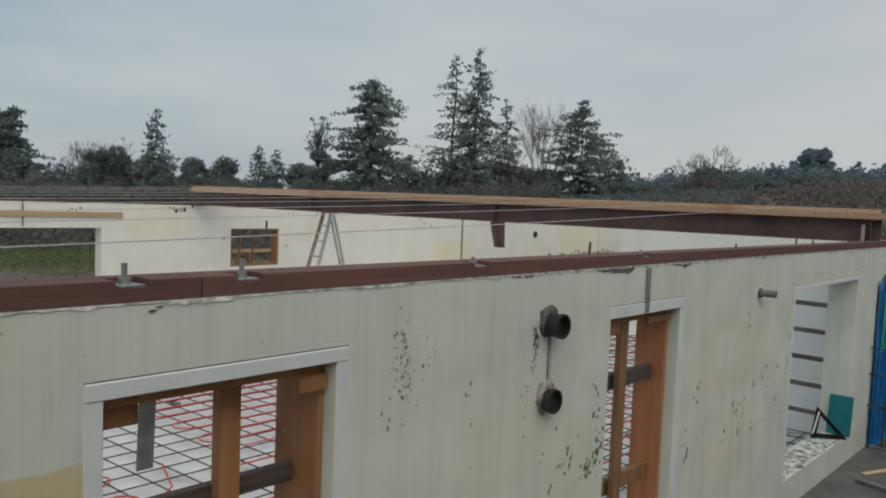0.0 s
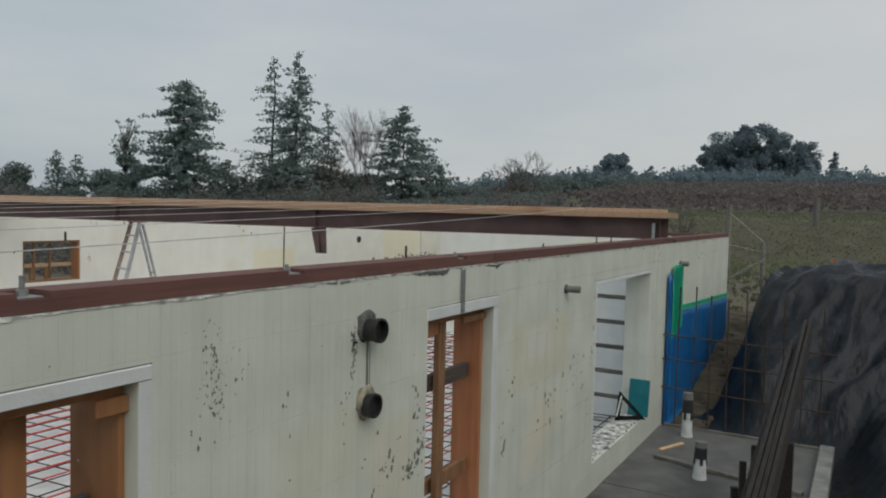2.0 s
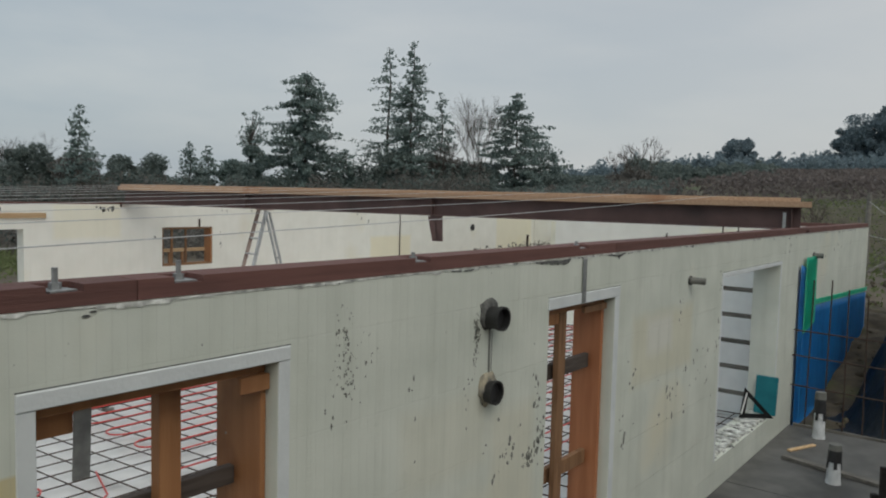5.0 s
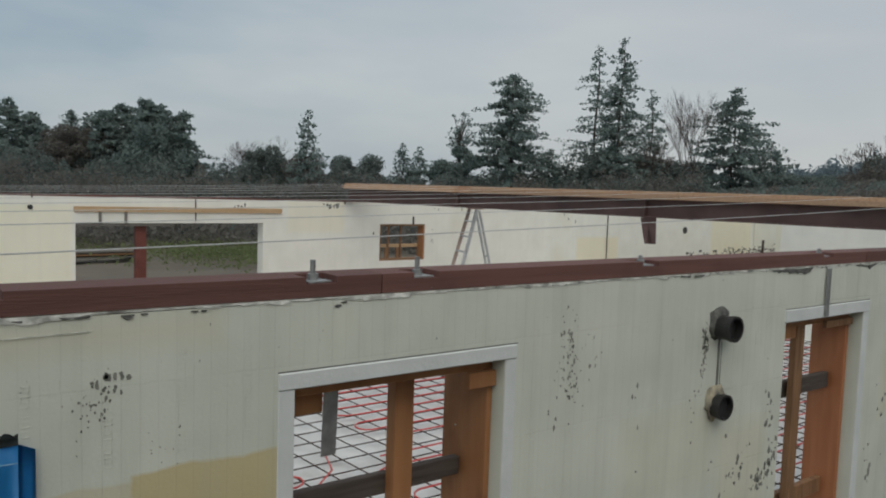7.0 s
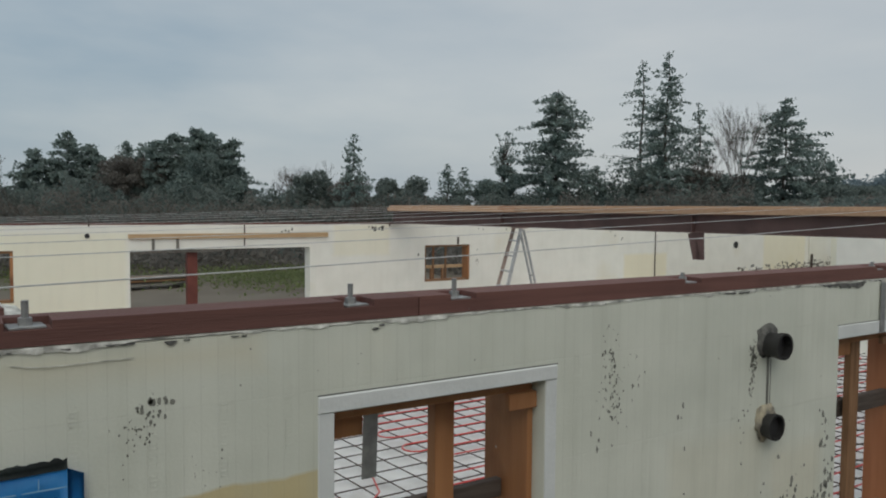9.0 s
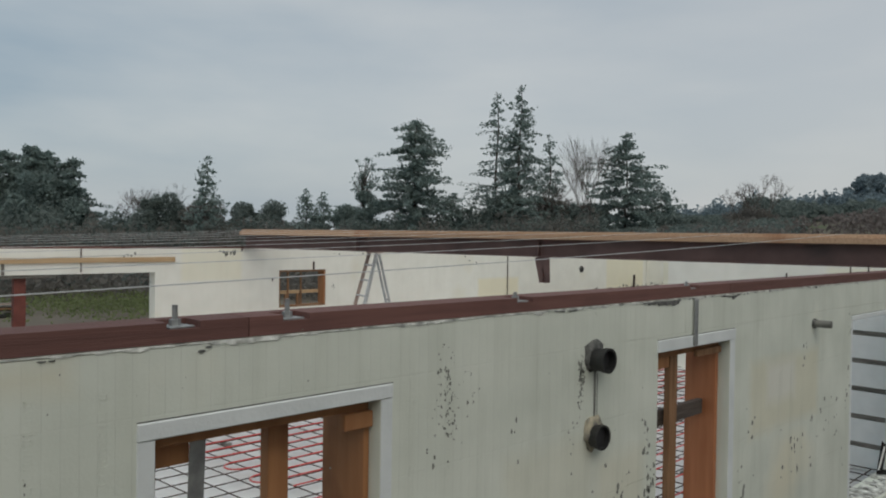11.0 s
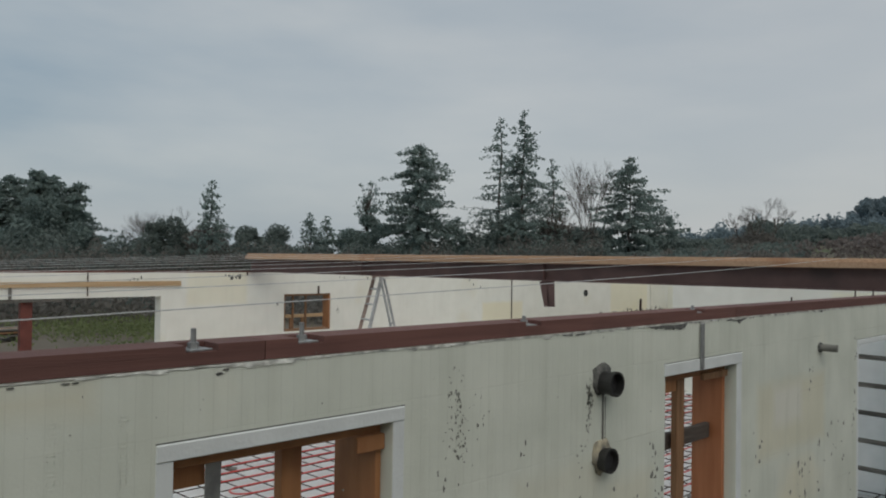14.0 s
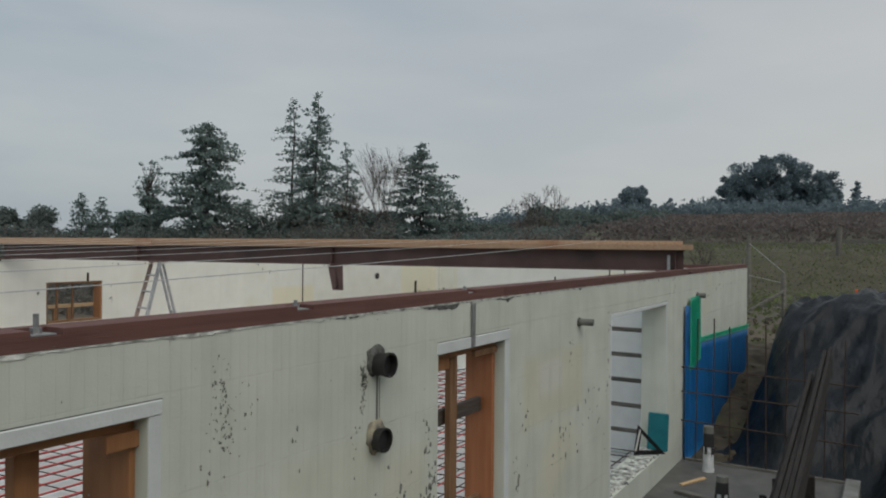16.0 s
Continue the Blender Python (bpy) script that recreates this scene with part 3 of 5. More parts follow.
tube(bm, [(0.10, -0.003, 2.385), (0.16, -0.004, 2.375), (0.22, -0.004, 2.374), (0.40, -0.004, 2.378)], 0.0013, 5)
tube(bm, [(-0.3, -0.003, 2.345), (0.03, -0.003, 2.35)], 0.0012, 5)
part("scratches", bm, M_RAG, wall)

bm = bmesh.new()
row = []
for k in range(360):
    s = 0.035 * k
    n1 = noise.noise((s * 3.1, 5, 0)) + 0.6 * noise.noise((s * 13, 8, 0))
    row.append([bm.verts.new((s, -0.012 - 0.008 * n1, TOP - 0.02 - 0.02 * abs(n1))), bm.verts.new((s, -0.006, TOP + 0.045 + 0.03 * n1)), bm.verts.new((s, 0.05, TOP + 0.05 + 0.03 * n1))])
for a, b in zip(row, row[1:]):
    bm.faces.new((a[0], b[0], b[1], a[1]))
    bm.faces.new((a[1], b[1], b[2], a[2]))
part("torn_edge", bm, M_RAG, left, "ragged white torn foam edge")

# ---- foam trim round the window, the door and the low opening ----
def casing(x0, x1, z0, z1, w, proud, name, label, both=True):
    e = thing(name, 0, 0, 0, label, "opening trim", kind="structure")
    part("head_trim", boxes(((x0 - (w if both else 0.012), -proud, z1 + 0.001), (x1 + w, 0.05, z1 + w)), bevel=0.004), M_CASE, e)
    part("joint", boxes(((x0 - (w if both else 0.012), -0.0015, z1 + w + 0.0005), (x1 + w + 0.004, 0.04, z1 + w + 0.0045)), bevel=0), M_CHIP, e, "dark gap along the trim")
    for a, b in ((x0 - w, x0 - 0.001), (x1 + 0.001, x1 + w))[0 if both else 1:]:
        part("side_trim", boxes(((a, -proud + 0.004, z0), (b, 0.05, z1)), bevel=0.003), M_CASE, e)
    return e


casing(WIN[0], WIN[1], WIN[2], WIN[3], 0.058, 0.009, "trim_window", "pale foam trim round the window opening")
casing(DOOR[0], DOOR[1], 0.0, DOOR[3], 0.074, 0.007, "trim_door", "pale foam trim round the door opening", both=False)
casing(GAP[0], GAP[1], GAP[2], GAP[3], 0.045, 0.006, "trim_opening", "pale foam trim round the low wide opening")

bk = thing("window_buck", 0, 0, 0, "wet brown fir buck framing the window opening", "window frame", kind="structure")
part("head_board", boxes(((1.013, 0.075, 2.085), (1.909, 0.299, 2.133))), M_BUCK, bk)
part("jamb_board", boxes(((1.013, 0.075, 0.96), (1.045, 0.299, 2.084))), M_BUCK, bk)
part("jamb_board", boxes(((1.882, 0.07, 0.96), (1.909, 0.36, 2.084))), M_BUCK, bk)
part("corner_block", boxes(((1.047, 0.16, 1.99), (1.196, 0.23, 2.083))), M_BUCK, bk)
part("end_block", boxes(((1.77, 0.045, 2.02), (1.908, 0.0695, 2.084))), M_BUCK, bk)
part("post", boxes(((1.51, 0.17, 0.96), (1.598, 0.23, 2.084))), M_BUCK, bk)
part("brace", boxes(((1.047, 0.232, 1.602), (1.88, 0.27, 1.678))), M_DARKWOOD, bk, "dark weathered cross brace")
bm = boxes(((1.178, 0.13, 1.838), (1.236, 0.136, 2.084)), bevel=0.001)
for v in bm.verts:
    v.co.x += 0.03 * (v.co.z - 1.838)
part("strap", bm, M_GALV, bk, "grey metal strap hanging from the head")
bd = thing("door_buck", 0, 0, 0, "brown fir buck and plywood framing the doorway", "door frame", kind="structure")
part("head_board", boxes(((3.986, 0.08, 2.06), (4.899, 0.30, 2.113))), M_BUCK, bd)
part("jamb_board", boxes(((4.86, 0.08, 0.0), (4.899, 0.30, 2.059))), M_PLY, bd, "reddish plywood lining the doorway")
part("jamb_board", boxes(((3.986, 0.11, 0.0), (4.015, 0.30, 2.059))), M_TRIM, bd)
part("corner_block", boxes(((4.05, 0.10, 1.985), (4.29, 0.145, 2.058))), M_BUCK, bd)
part("head_block", boxes(((4.55, 0.05, 2.03), (4.88, 0.078, 2.075))), M_STUD, bd)
part("post", boxes(((4.30, 0.10, 0.0), (4.395, 0.14, 2.059))), M_STUD, bd)
part("pale_edge", boxes(((4.44, 0.145, 0.0), (4.465, 0.16, 2.059))), M_FIR_X, bd)
part("brace", boxes(((4.04, 0.165, 1.60), (4.855, 0.205, 1.70))), M_DARKWOOD, bd, "dark weathered cross brace")
part("lower_brace", boxes(((4.04, 0.165, 0.90), (4.855, 0.205, 1.0))), M_STUD, bd)
part("metal_strip", boxes(((4.385, -0.014, 2.125), (4.435, -0.009, 2.41)), bevel=0.002), M_GALV, wall, "grey strip over the doorway")

# ragged foam sill of the low opening
bm = bmesh.new()
for i in range(26):
    x = 7.30 + 2.13 * i / 26
    block(bm, (x, 0.012 + 0.03 * rnd.random(), 0.28), (x + 0.085, 0.10 + 0.18 * rnd.random(), 0.295 + 0.03 * rnd.random()), 0.006)
part("broken_sill_foam", bm, M_RAG, wall, "broken white foam crumbs along the sill")
bm = bmesh.new()
for _ in range(150):
    s = rnd.uniform(0.006, 0.03)
    x, y = rnd.uniform(7.32, 9.4), rnd.uniform(0.02, 0.26)
    bmesh.ops.create_icosphere(bm, subdivisions=1, radius=s, matrix=pose(x, y, 0.290, 0, 0, rnd.uniform(0, 360)) @ Matrix.Diagonal((1.6, 0.8, 0.35, 1)))
part("sill_dirt", bm, M_CHIP, wall, "grey grit on the sill")

# ---- treated sill plates, bolts and studs ----
BOLTS = (0.14, 1.10, 1.52, 2.78, 4.42)
cuts = (-0.88, 0.04, 1.335, 4.9, 8.3, 11.7, 15.22)
for a, b in zip(cuts, cuts[1:]):
    holes = [(x - 0.052, x + 0.06, 2.474, 2.6) for x in BOLTS if a < x - 0.05 and x + 0.06 < b]
    bm = pierced(a + 0.002, b - 0.002, TOP + 0.010, 2.497, 0.105, holes)
    block(bm, (a + 0.002, 0.1052, TOP + 0.010), (b - 0.002, 0.165, 2.497))
    p = part("sill_plate", bm, M_PLATE)
    p.location.y = 0.006
    tagged(p, "reddish-brown treated timber plate bolted on the wall top", "sill plate", "sill plates on the near wall")
for i in range(4):
    p = part("sill_plate", pierced(i * 3.1 + 0.01, i * 3.1 + 3.08, TOP + 0.002, 2.50, 0.20, []), M_PLATE)
    p.matrix_world = left.matrix_world @ pose(0, 0.055, 0)
    tagged(p, "reddish-brown treated timber plate on the end wall top", "sill plate", "sill plates on the end wall")
for i in range(7):
    p = part("sill_plate", pierced(-2.1 + i * 3.9, 1.79 + i * 3.9, 2.451, 2.49, 0.16, []), M_PLATE)
    p.location = (0, 13.06, 0)
    tagged(p, "brown treated timber plate on the far wall top", "sill plate", "sill plates on the far wall")
for a in (0.02, 2.95):
    p = part("sill_plate", pierced(a, a + 2.9, 2.401, 2.47, 0.15, []), M_PLATE)
    p.matrix_world = right.matrix_world @ pose(0, 0.06, 0)
    tagged(p, "brown treated timber plate on the side wall top", "sill plate", "sill plates on the side wall")


def anchor(x, y, z, tall, washer):
    e = thing("anchor_bolt", x, y, z, "galvanised anchor bolt with a square plate washer", "anchor bolt", "anchor bolts along the near wall", rz=rnd.uniform(-12, 12))
    part("washer", boxes(((-0.045, -0.045, 0), (0.045, 0.045, 0.006)), bevel=0.001), M_GALV, e)
    bm = bmesh.new()
    bmesh.ops.create_cone(bm, cap_ends=True, segments=6, radius1=0.019, radius2=0.019, depth=0.02, matrix=pose(0, 0, 0.016))
    part("nut", bm, M_GALV, e)
    part("shank", rod(bmesh.new(), (0, 0, 0.006), (0, 0, tall), 0.0095, 10), M_GALV, e)


for x in BOLTS[:3]:
    anchor(x, 0.065, 2.475, 0.072, 1)
for x in BOLTS[3:]:
    anchor(x, 0.065, 2.475, 0.045, 1)
for x, y, h in ((3.95, 0.15, 0.07), (7.55, 0.12, 0.06), (8.05, 0.12, 0.06), (6.1, 0.12, 0.03), (12.3, 0.12, 0.04)):
    s = part("threaded_stud", rod(bmesh.new(), (x, y, 2.49), (x + 0.004, y, 2.50 + h), 0.007, 8), M_REBAR)
    tagged(s, "dark threaded stud standing up from the timber plate", "threaded stud", "studs on the near wall")

# ---- vents and pipes through the near wall ----
def wall_vent(x, z, ragged):
    L = 0.07 if ragged else 0.10
    e = thing("wall_vent", x, 0, z, "black plastic vent pipe" + (" set in lumpy spray foam" if ragged else " with a rough collar"), "vent pipe", "vent pipes through the wall")
    bm = bmesh.new()
    for r, y0, y1 in ((0.060, -L, 0.0), (0.066, -L, 0.025 - L)):
        bmesh.ops.create_cone(bm, cap_ends=False, segments=24, radius1=r, radius2=r, depth=y1 - y0, matrix=pose(0, (y0 + y1) / 2, 0, 90))
    bmesh.ops.create_cone(bm, cap_ends=False, segments=24, radius1=0.055, radius2=0.055, depth=L, matrix=pose(0, -L / 2, 0, 90))
    for k in range(24):
        a, b = k * math.tau / 24, (k + 1) * math.tau / 24
        bm.faces.new([bm.verts.new((r * math.cos(c), -L, r * math.sin(c))) for r, c in ((0.055, a), (0.066, a), (0.066, b), (0.055, b))])
    bmesh.ops.remove_doubles(bm, verts=bm.verts[:], dist=0.0005)
    part("pipe", bm, M_ABS, e)
    bm = bmesh.new()
    bmesh.ops.create_circle(bm, cap_ends=True, segments=24, radius=0.056, matrix=pose(0, -0.6 * L, 0, 90))
    part("plug", bm, M_BLACK, e)
    bm = bmesh.new()
    bmesh.ops.create_icosphere(bm, subdivisions=3, radius=0.085)
    for v in bm.verts:
        k = 0.98 + (0.42 if ragged else 0.28) * noise.noise(v.co * 26 + Vector((x * 9, 0, z * 9)))
        v.co = Vector((v.co.x * k, v.co.y * (0.36 if ragged else 0.28) * k, v.co.z * k * 1.02 + (0.012 if ragged else 0.02)))
    part("collar", bm, M_GUN if ragged else M_CHIP, e, "lumpy tan spray foam" if ragged else "rough dark collar", smooth=True)


wall_vent(3.34, 2.150, False)
wall_vent(3.34, 1.745, True)
bm = boxes(((3.345, -0.003, 1.82), (3.360, -0.0005, 2.09)), ((3.374, -0.002, 1.82), (3.378, -0.0005, 2.07)), bevel=0.0)
part("drip_line", bm, M_GREYPIPE, wall, "grey drip mark between the vents")
for x, z, r, L in ((6.36, 2.125, 0.030, 0.13), (11.0, 2.12, 0.035, 0.12)):
    e = thing("pipe_stub", x, 0, z, "short grey plastic pipe stub through the wall", "pipe stub", "pipe stubs")
    bm = bmesh.new()
    rod(bm, (0, 0.02, 0), (0.02, -L, 0.0), r, 16)
    part("pipe", bm, M_GREYPIPE, e)
    part("collar", rod(bmesh.new(), (0, 0.0, 0), (0, -0.015, 0), r * 1.35, 10), M_CHIP, e)

# ---- waterproofing membranes ----
def sheet(name, pts_fn, nx, nz, mat, parent, label="", y=-0.010):
    """A slightly uneven sheet hung on the wall; pts_fn(u, v) gives x and z."""
    bm = bmesh.new()
    g = []
    for i in range(nx + 1):
        col = []
        for j in range(nz + 1):
            x, z = pts_fn(i / nx, j / nz)
            col.append(bm.verts.new((x, y - 0.007 * (1 + noise.noise((x * 3.1, z * 1.2, y * 90))), z)))
        g.append(col)
    for i in range(nx):
        for j in range(nz):
            bm.faces.new((g[i][j], g[i + 1][j], g[i + 1][j + 1], g[i][j + 1]))
    bmesh.ops.solidify(bm, geom=bm.faces[:], thickness=0.003)
    return part(name, bm, mat, parent, label, smooth=True)


mb = thing("membrane", 0, 0, 0, "blue and green waterproofing membrane on the lower wall", "waterproof membrane")
sheet("blue_sheet", lambda u, v: (10.30 + 4.93 * u, -0.1 + v * (1.57 - 0.20 * u)), 50, 12, M_BLUE, mb)
sheet("green_band", lambda u, v: (10.95 + 4.28 * u, 1.455 - 0.165 * u + v * (0.075 + 0.02 * noise.noise((u * 60, v, 0)))), 70, 2, M_GREEN, mb, "green sealing strip along the top", y=-0.026)
sheet("dark_strip", lambda u, v: (10.20 + 0.28 * u, -0.1 + v * (2.14 - 0.05 * u)), 4, 14, M_BLUE, mb, y=-0.028)
sheet("green_strip", lambda u, v: (10.42 + 0.66 * u, 1.12 + 0.10 * u + v * (1.0 - 0.1 * u + 0.03 * noise.noise((u * 30, v, 1)))), 6, 14, M_GREEN, mb, "green strip standing upright", y=-0.036)
ml = thing("membrane", 0, 0, 0, "blue waterproofing sheet with a torn black upper edge", "waterproof membrane")
sheet("blue_sheet", lambda u, v: (-0.16 + 0.385 * u, 1.5 + v * 0.605), 14, 8, M_BLUE, ml, y=-0.03)
sheet("folded_edge", lambda u, v: (0.227 + 0.04 * u, 1.5 + v * (0.60 - 0.02 * u)), 3, 8, M_BLUE, ml, y=-0.012)
sheet("torn_edge", lambda u, v: (-0.03 + 0.255 * u, 2.098 + 0.006 * u + v * (0.032 + 0.012 * noise.noise((u * 14, v * 2, 0)))), 24, 2, M_BLACKTAR, ml, "torn black mastic edge", y=-0.036)
sheet("green_sheet", lambda u, v: (-0.75 + u * (0.72 + 0.035 * smooth(0.80, 0.86, v)), 1.5 + v * (0.672 - 0.035 * smooth(0.93, 1.0, u))), 14, 30, M_GREEN, ml, "green sheet lapped over the blue", y=-0.048)
bm = boxes(((-0.02, -0.0495, 2.0585), (0.105, -0.0475, 2.061)), ((0.118, -0.0495, 2.0585), (0.222, -0.0475, 2.061)), ((0.026, -0.0495, 2.06), (0.0285, -0.0475, 2.098)), ((0.155, -0.0495, 2.06), (0.1575, -0.0475, 2.09)), bevel=0)
part("chalk_line", bm, material("pale_chalk", (0.16, 0.36, 0.55), (0.26, 0.46, 0.62), scale=30, rough=0.9), ml, "pale chalked joint lines")
part("peg", rod(bmesh.new(), (0.115, -0.05, 1.5), (0.115, -0.05, 2.025), 0.008, 8), M_BLACK, ml)

# ---- steel beam with its timber nailer ----
bdir = math.degrees(math.atan2(12.9, beam_x(13.0) - beam_x(0.1)))
sb = thing("steel_beam", beam_x(0.1), 0.1, 2.47, "long dark red-primed steel beam bearing on the wall tops", "steel beam", rz=bdir)
L = 13.1
part("bottom_flange", boxes(((0, -0.10, 0.0), (L, 0.10, 0.016)), bevel=0.002), M_STEEL, sb)
part("top_flange", boxes(((0, -0.10, 0.274), (L, 0.10, 0.29)), bevel=0.002), M_STEEL, sb)
part("web", boxes(((0, -0.006, 0.0165), (L, 0.006, 0.2735)), bevel=0), M_STEEL, sb)
for s in (0.10, 5.5, 9.6):
    part("stiffener", boxes(((s, 0.0065, 0.0165), (s + 0.012, 0.095, 0.2735)), bevel=0), M_STEEL, sb)
part("bearing_strap", boxes(((0.17, 0.101, -0.02), (0.21, 0.107, 0.22)), bevel=0.001), M_GALV, sb, "galvanised hold-down strap")
part("base_plate", boxes(((-0.12, -0.12, -0.014), (0.35, 0.12, -0.001)), bevel=0.001), M_STEEL, sb)
s = 5.45
for lo, tilt in ((-0.065, 13), (0.07, 2)):
    bm = boxes(((-0.07, 0.02, -0.42), (0.07, 0.035, 0.0)), bevel=0.002)
    for k in range(5):
        bmesh.ops.create_cone(bm, cap_ends=True, segments=8, radius1=0.011, radius2=0.011, depth=0.004, matrix=pose(0, 0.038, -0.06 - 0.075 * k, 90))
    bmesh.ops.transform(bm, matrix=pose(s - lo, 0.03, 0, 0, tilt, 0), verts=bm.verts[:])
    part("hanger_plate", bm, M_STEEL, sb, "perforated plate hanging below the beam")
nl = ((0.0, 4.9), (4.91, 9.2), (9.21, 13.15))
for k, (a, b) in enumerate(nl):
    p = part("nailer_board", boxes(((a - 0.12 * (k == 0), -0.11, 0.2905), (b, 0.145, 0.365)), bevel=0.003), M_FIR)
    p.matrix_world = sb.matrix_world
    tagged(p, "fresh orange-brown fir board bolted along the beam", "timber board", "nailer boards on the beam")
for k, (a, b) in enumerate(((0.02, 2.6), (2.61, 7.1), (7.11, 13.1))):
    p = part("nailer_board", boxes(((a, -0.12, 0.3655), (b, 0.125, 0.415)), bevel=0.003), M_FIR)
    p.matrix_world = sb.matrix_world
    tagged(p, "upper fir board lying along the beam", "timber board", "nailer boards on the beam")
for a in (2.2, 3.9, 6.3, 10.4):
    p = part("nail_tip", rod(bmesh.new(), (a, 0.10, 0.36), (a, 0.10, 0.45), 0.006, 6), M_REBAR)
    p.matrix_world = sb.matrix_world
    tagged(p, "dark bolt tip above the beam boards", "bolt", "bolts on the beam boards")

# ---- tension wires, turnbuckle and post ----
gp = thing("green_post", -0.05, 0.14, 2.497, "short dark green steel post standing on the plate", "post")
part("shaft", rod(bmesh.new(), (0, 0, 0), (0, 0, 0.215), 0.0155, 16), M_GREENPOST, gp)
part("foot", rod(bmesh.new(), (0, 0, 0), (0, 0, 0.012), 0.030, 16), M_GREENPOST, gp)
tb = thing("turnbuckle", 0, 0, 0, "small galvanised turnbuckle hooked to the post", "turnbuckle")
bm = bmesh.new()
for dz in (-0.006, 0.006):
    rod(bm, (-0.03, 0.125, 2.574 + dz), (0.03, 0.118, 2.577 + dz), 0.0035, 8)
part("frame", bm, M_GALV, tb)
bm = bmesh.new()
tube(bm, [(0.055 + 0.016 * math.cos(a), 0.116, 2.578 + 0.009 * math.sin(a)) for a in np.linspace(0, math.tau, 13)], 0.003, 6)
part("hook", tube(bmesh.new(), [(-0.05 + 0.022 * math.cos(a), 0.14 + 0.022 * math.sin(a), 2.573) for a in np.linspace(0, math.tau, 13)], 0.003, 6), M_GALV, tb)
part("eye", bm, M_GALV, tb)
for i in range(10):
    yl = 0.19 + 1.2 * i
    yr = min(yl + 0.95, 12.95)
    p0 = Vector((left_x(yl) - 0.12 if i else 0.07, yl - (0.074 if i == 0 else 0), 2.578))
    p1 = Vector((beam_x(yr) - 0.05, yr, 2.888))
    bm = tube(bmesh.new(), [tuple(p0.lerp(p1, k / 16) - Vector((0, 0, 0.10 * (k / 16) * (1 - k / 16)))) for k in range(17)], 0.0025, 5)
    w = part("tension_wire", bm, M_WIRE)
    tagged(w, "thin taut steel wire from the end wall to the beam", "wire", "tension wires over the rooms")
    if i:
        q = part("wire_post", rod(bmesh.new(), (p0.x, p0.y, 2.50), (p0.x, p0.y, 2.60), 0.008, 8), M_GREENPOST)
        tagged(q, "small steel peg holding a wire on the end wall", "wire peg", "wire pegs on the end wall")

# ---- things on the far wall ----
p = part("header_board", boxes(((2.63, -0.042, 2.175), (6.75, -0.003, 2.275))), M_FIR_X)
p.location.y = 13
tagged(p, "long pale wooden board fixed above the wide opening", "timber board")
for x in (3.06, 3.52):
    p = part("hanger_strip", boxes(((x, -0.03, 1.965), (x + 0.05, -0.004, 2.174)), bevel=0.001), M_GREYWOOD)
    p.location.y = 13
    tagged(p, "thin grey strip between board and opening", "strip", "strips over the wide opening")
p = part("ledger_board", boxes(((2.67, 0.02, 1.90), (4.45, 0.06, 1.955))), M_GREYWOOD)
p.location.y = 13
tagged(p, "thin weathered board under the opening's head", "timber board")
p = part("steel_post", boxes(((3.76, 0.12, -0.02), (3.96, 0.28, 1.955)), bevel=0.004), material("red_primer", (0.11, 0.028, 0.02), (0.16, 0.045, 0.032), rough=0.6))
p.location.y = 13
tagged(p, "red-brown primed steel post in the wide opening", "steel post")
for x, z0, z1, r in ((4.885, 2.0, 2.45, 0.012), (10.215, 1.945, 2.13, 0.022), (17.28, 0.2, 2.45, 0.016), (8.3, 2.40, 2.45, 0.02), (1.95, 2.42, 2.55, 0.012)):
    q = part("wall_rod", rod(bmesh.new(), (x, 12.985, z0), (x, 12.985, z1), r, 8), M_REBAR)
    tagged(q, "rusty upright bar against the foam wall", "steel bar", "bars on the far wall")
for x, z, r in ((1.92, 2.25, 0.045), (21.1, 1.735, 0.115)):
    e = thing("wall_vent", x, 13, z, "dark round vent hole in the foam wall", "vent pipe", "vents in the far wall")
    bm = bmesh.new()
    bmesh.ops.create_cone(bm, cap_ends=True, segments=24, radius1=r, radius2=r, depth=0.02, matrix=pose(0, -0.008, 0, 90))
    part("rim", bm, M_GREYPIPE, e)
    bm = bmesh.new()
    bmesh.ops.create_cone(bm, cap_ends=True, segments=24, radius1=r * 0.85, radius2=r * 0.85, depth=0.006, matrix=pose(0, -0.022, 0, 90))
    part("mouth", bm, M_BLACK, e)


def far_window(name, x0, x1, z0, z1, label):
    e = thing(name, 0, 13, 0, label, "window frame", kind="structure")
    t = 0.045
    part("head_board", boxes(((x0 + 0.001, 0.02, z1 - t), (x1 - 0.001, 0.28, z1 - 0.001))), M_STUD, e)
    part("sill_board", boxes(((x0 + 0.001, 0.02, z0 + 0.001), (x1 - 0.001, 0.28, z0 + t))), M_STUD, e)
    part("jamb_board", boxes(((x0 + 0.001, 0.02, z0 + t), (x0 + t, 0.28, z1 - t))), M_STUD, e)
    part("jamb_board", boxes(((x1 - t, 0.02, z0 + t), (x1 - 0.001, 0.28, z1 - t))), M_BUCK, e)
    return e


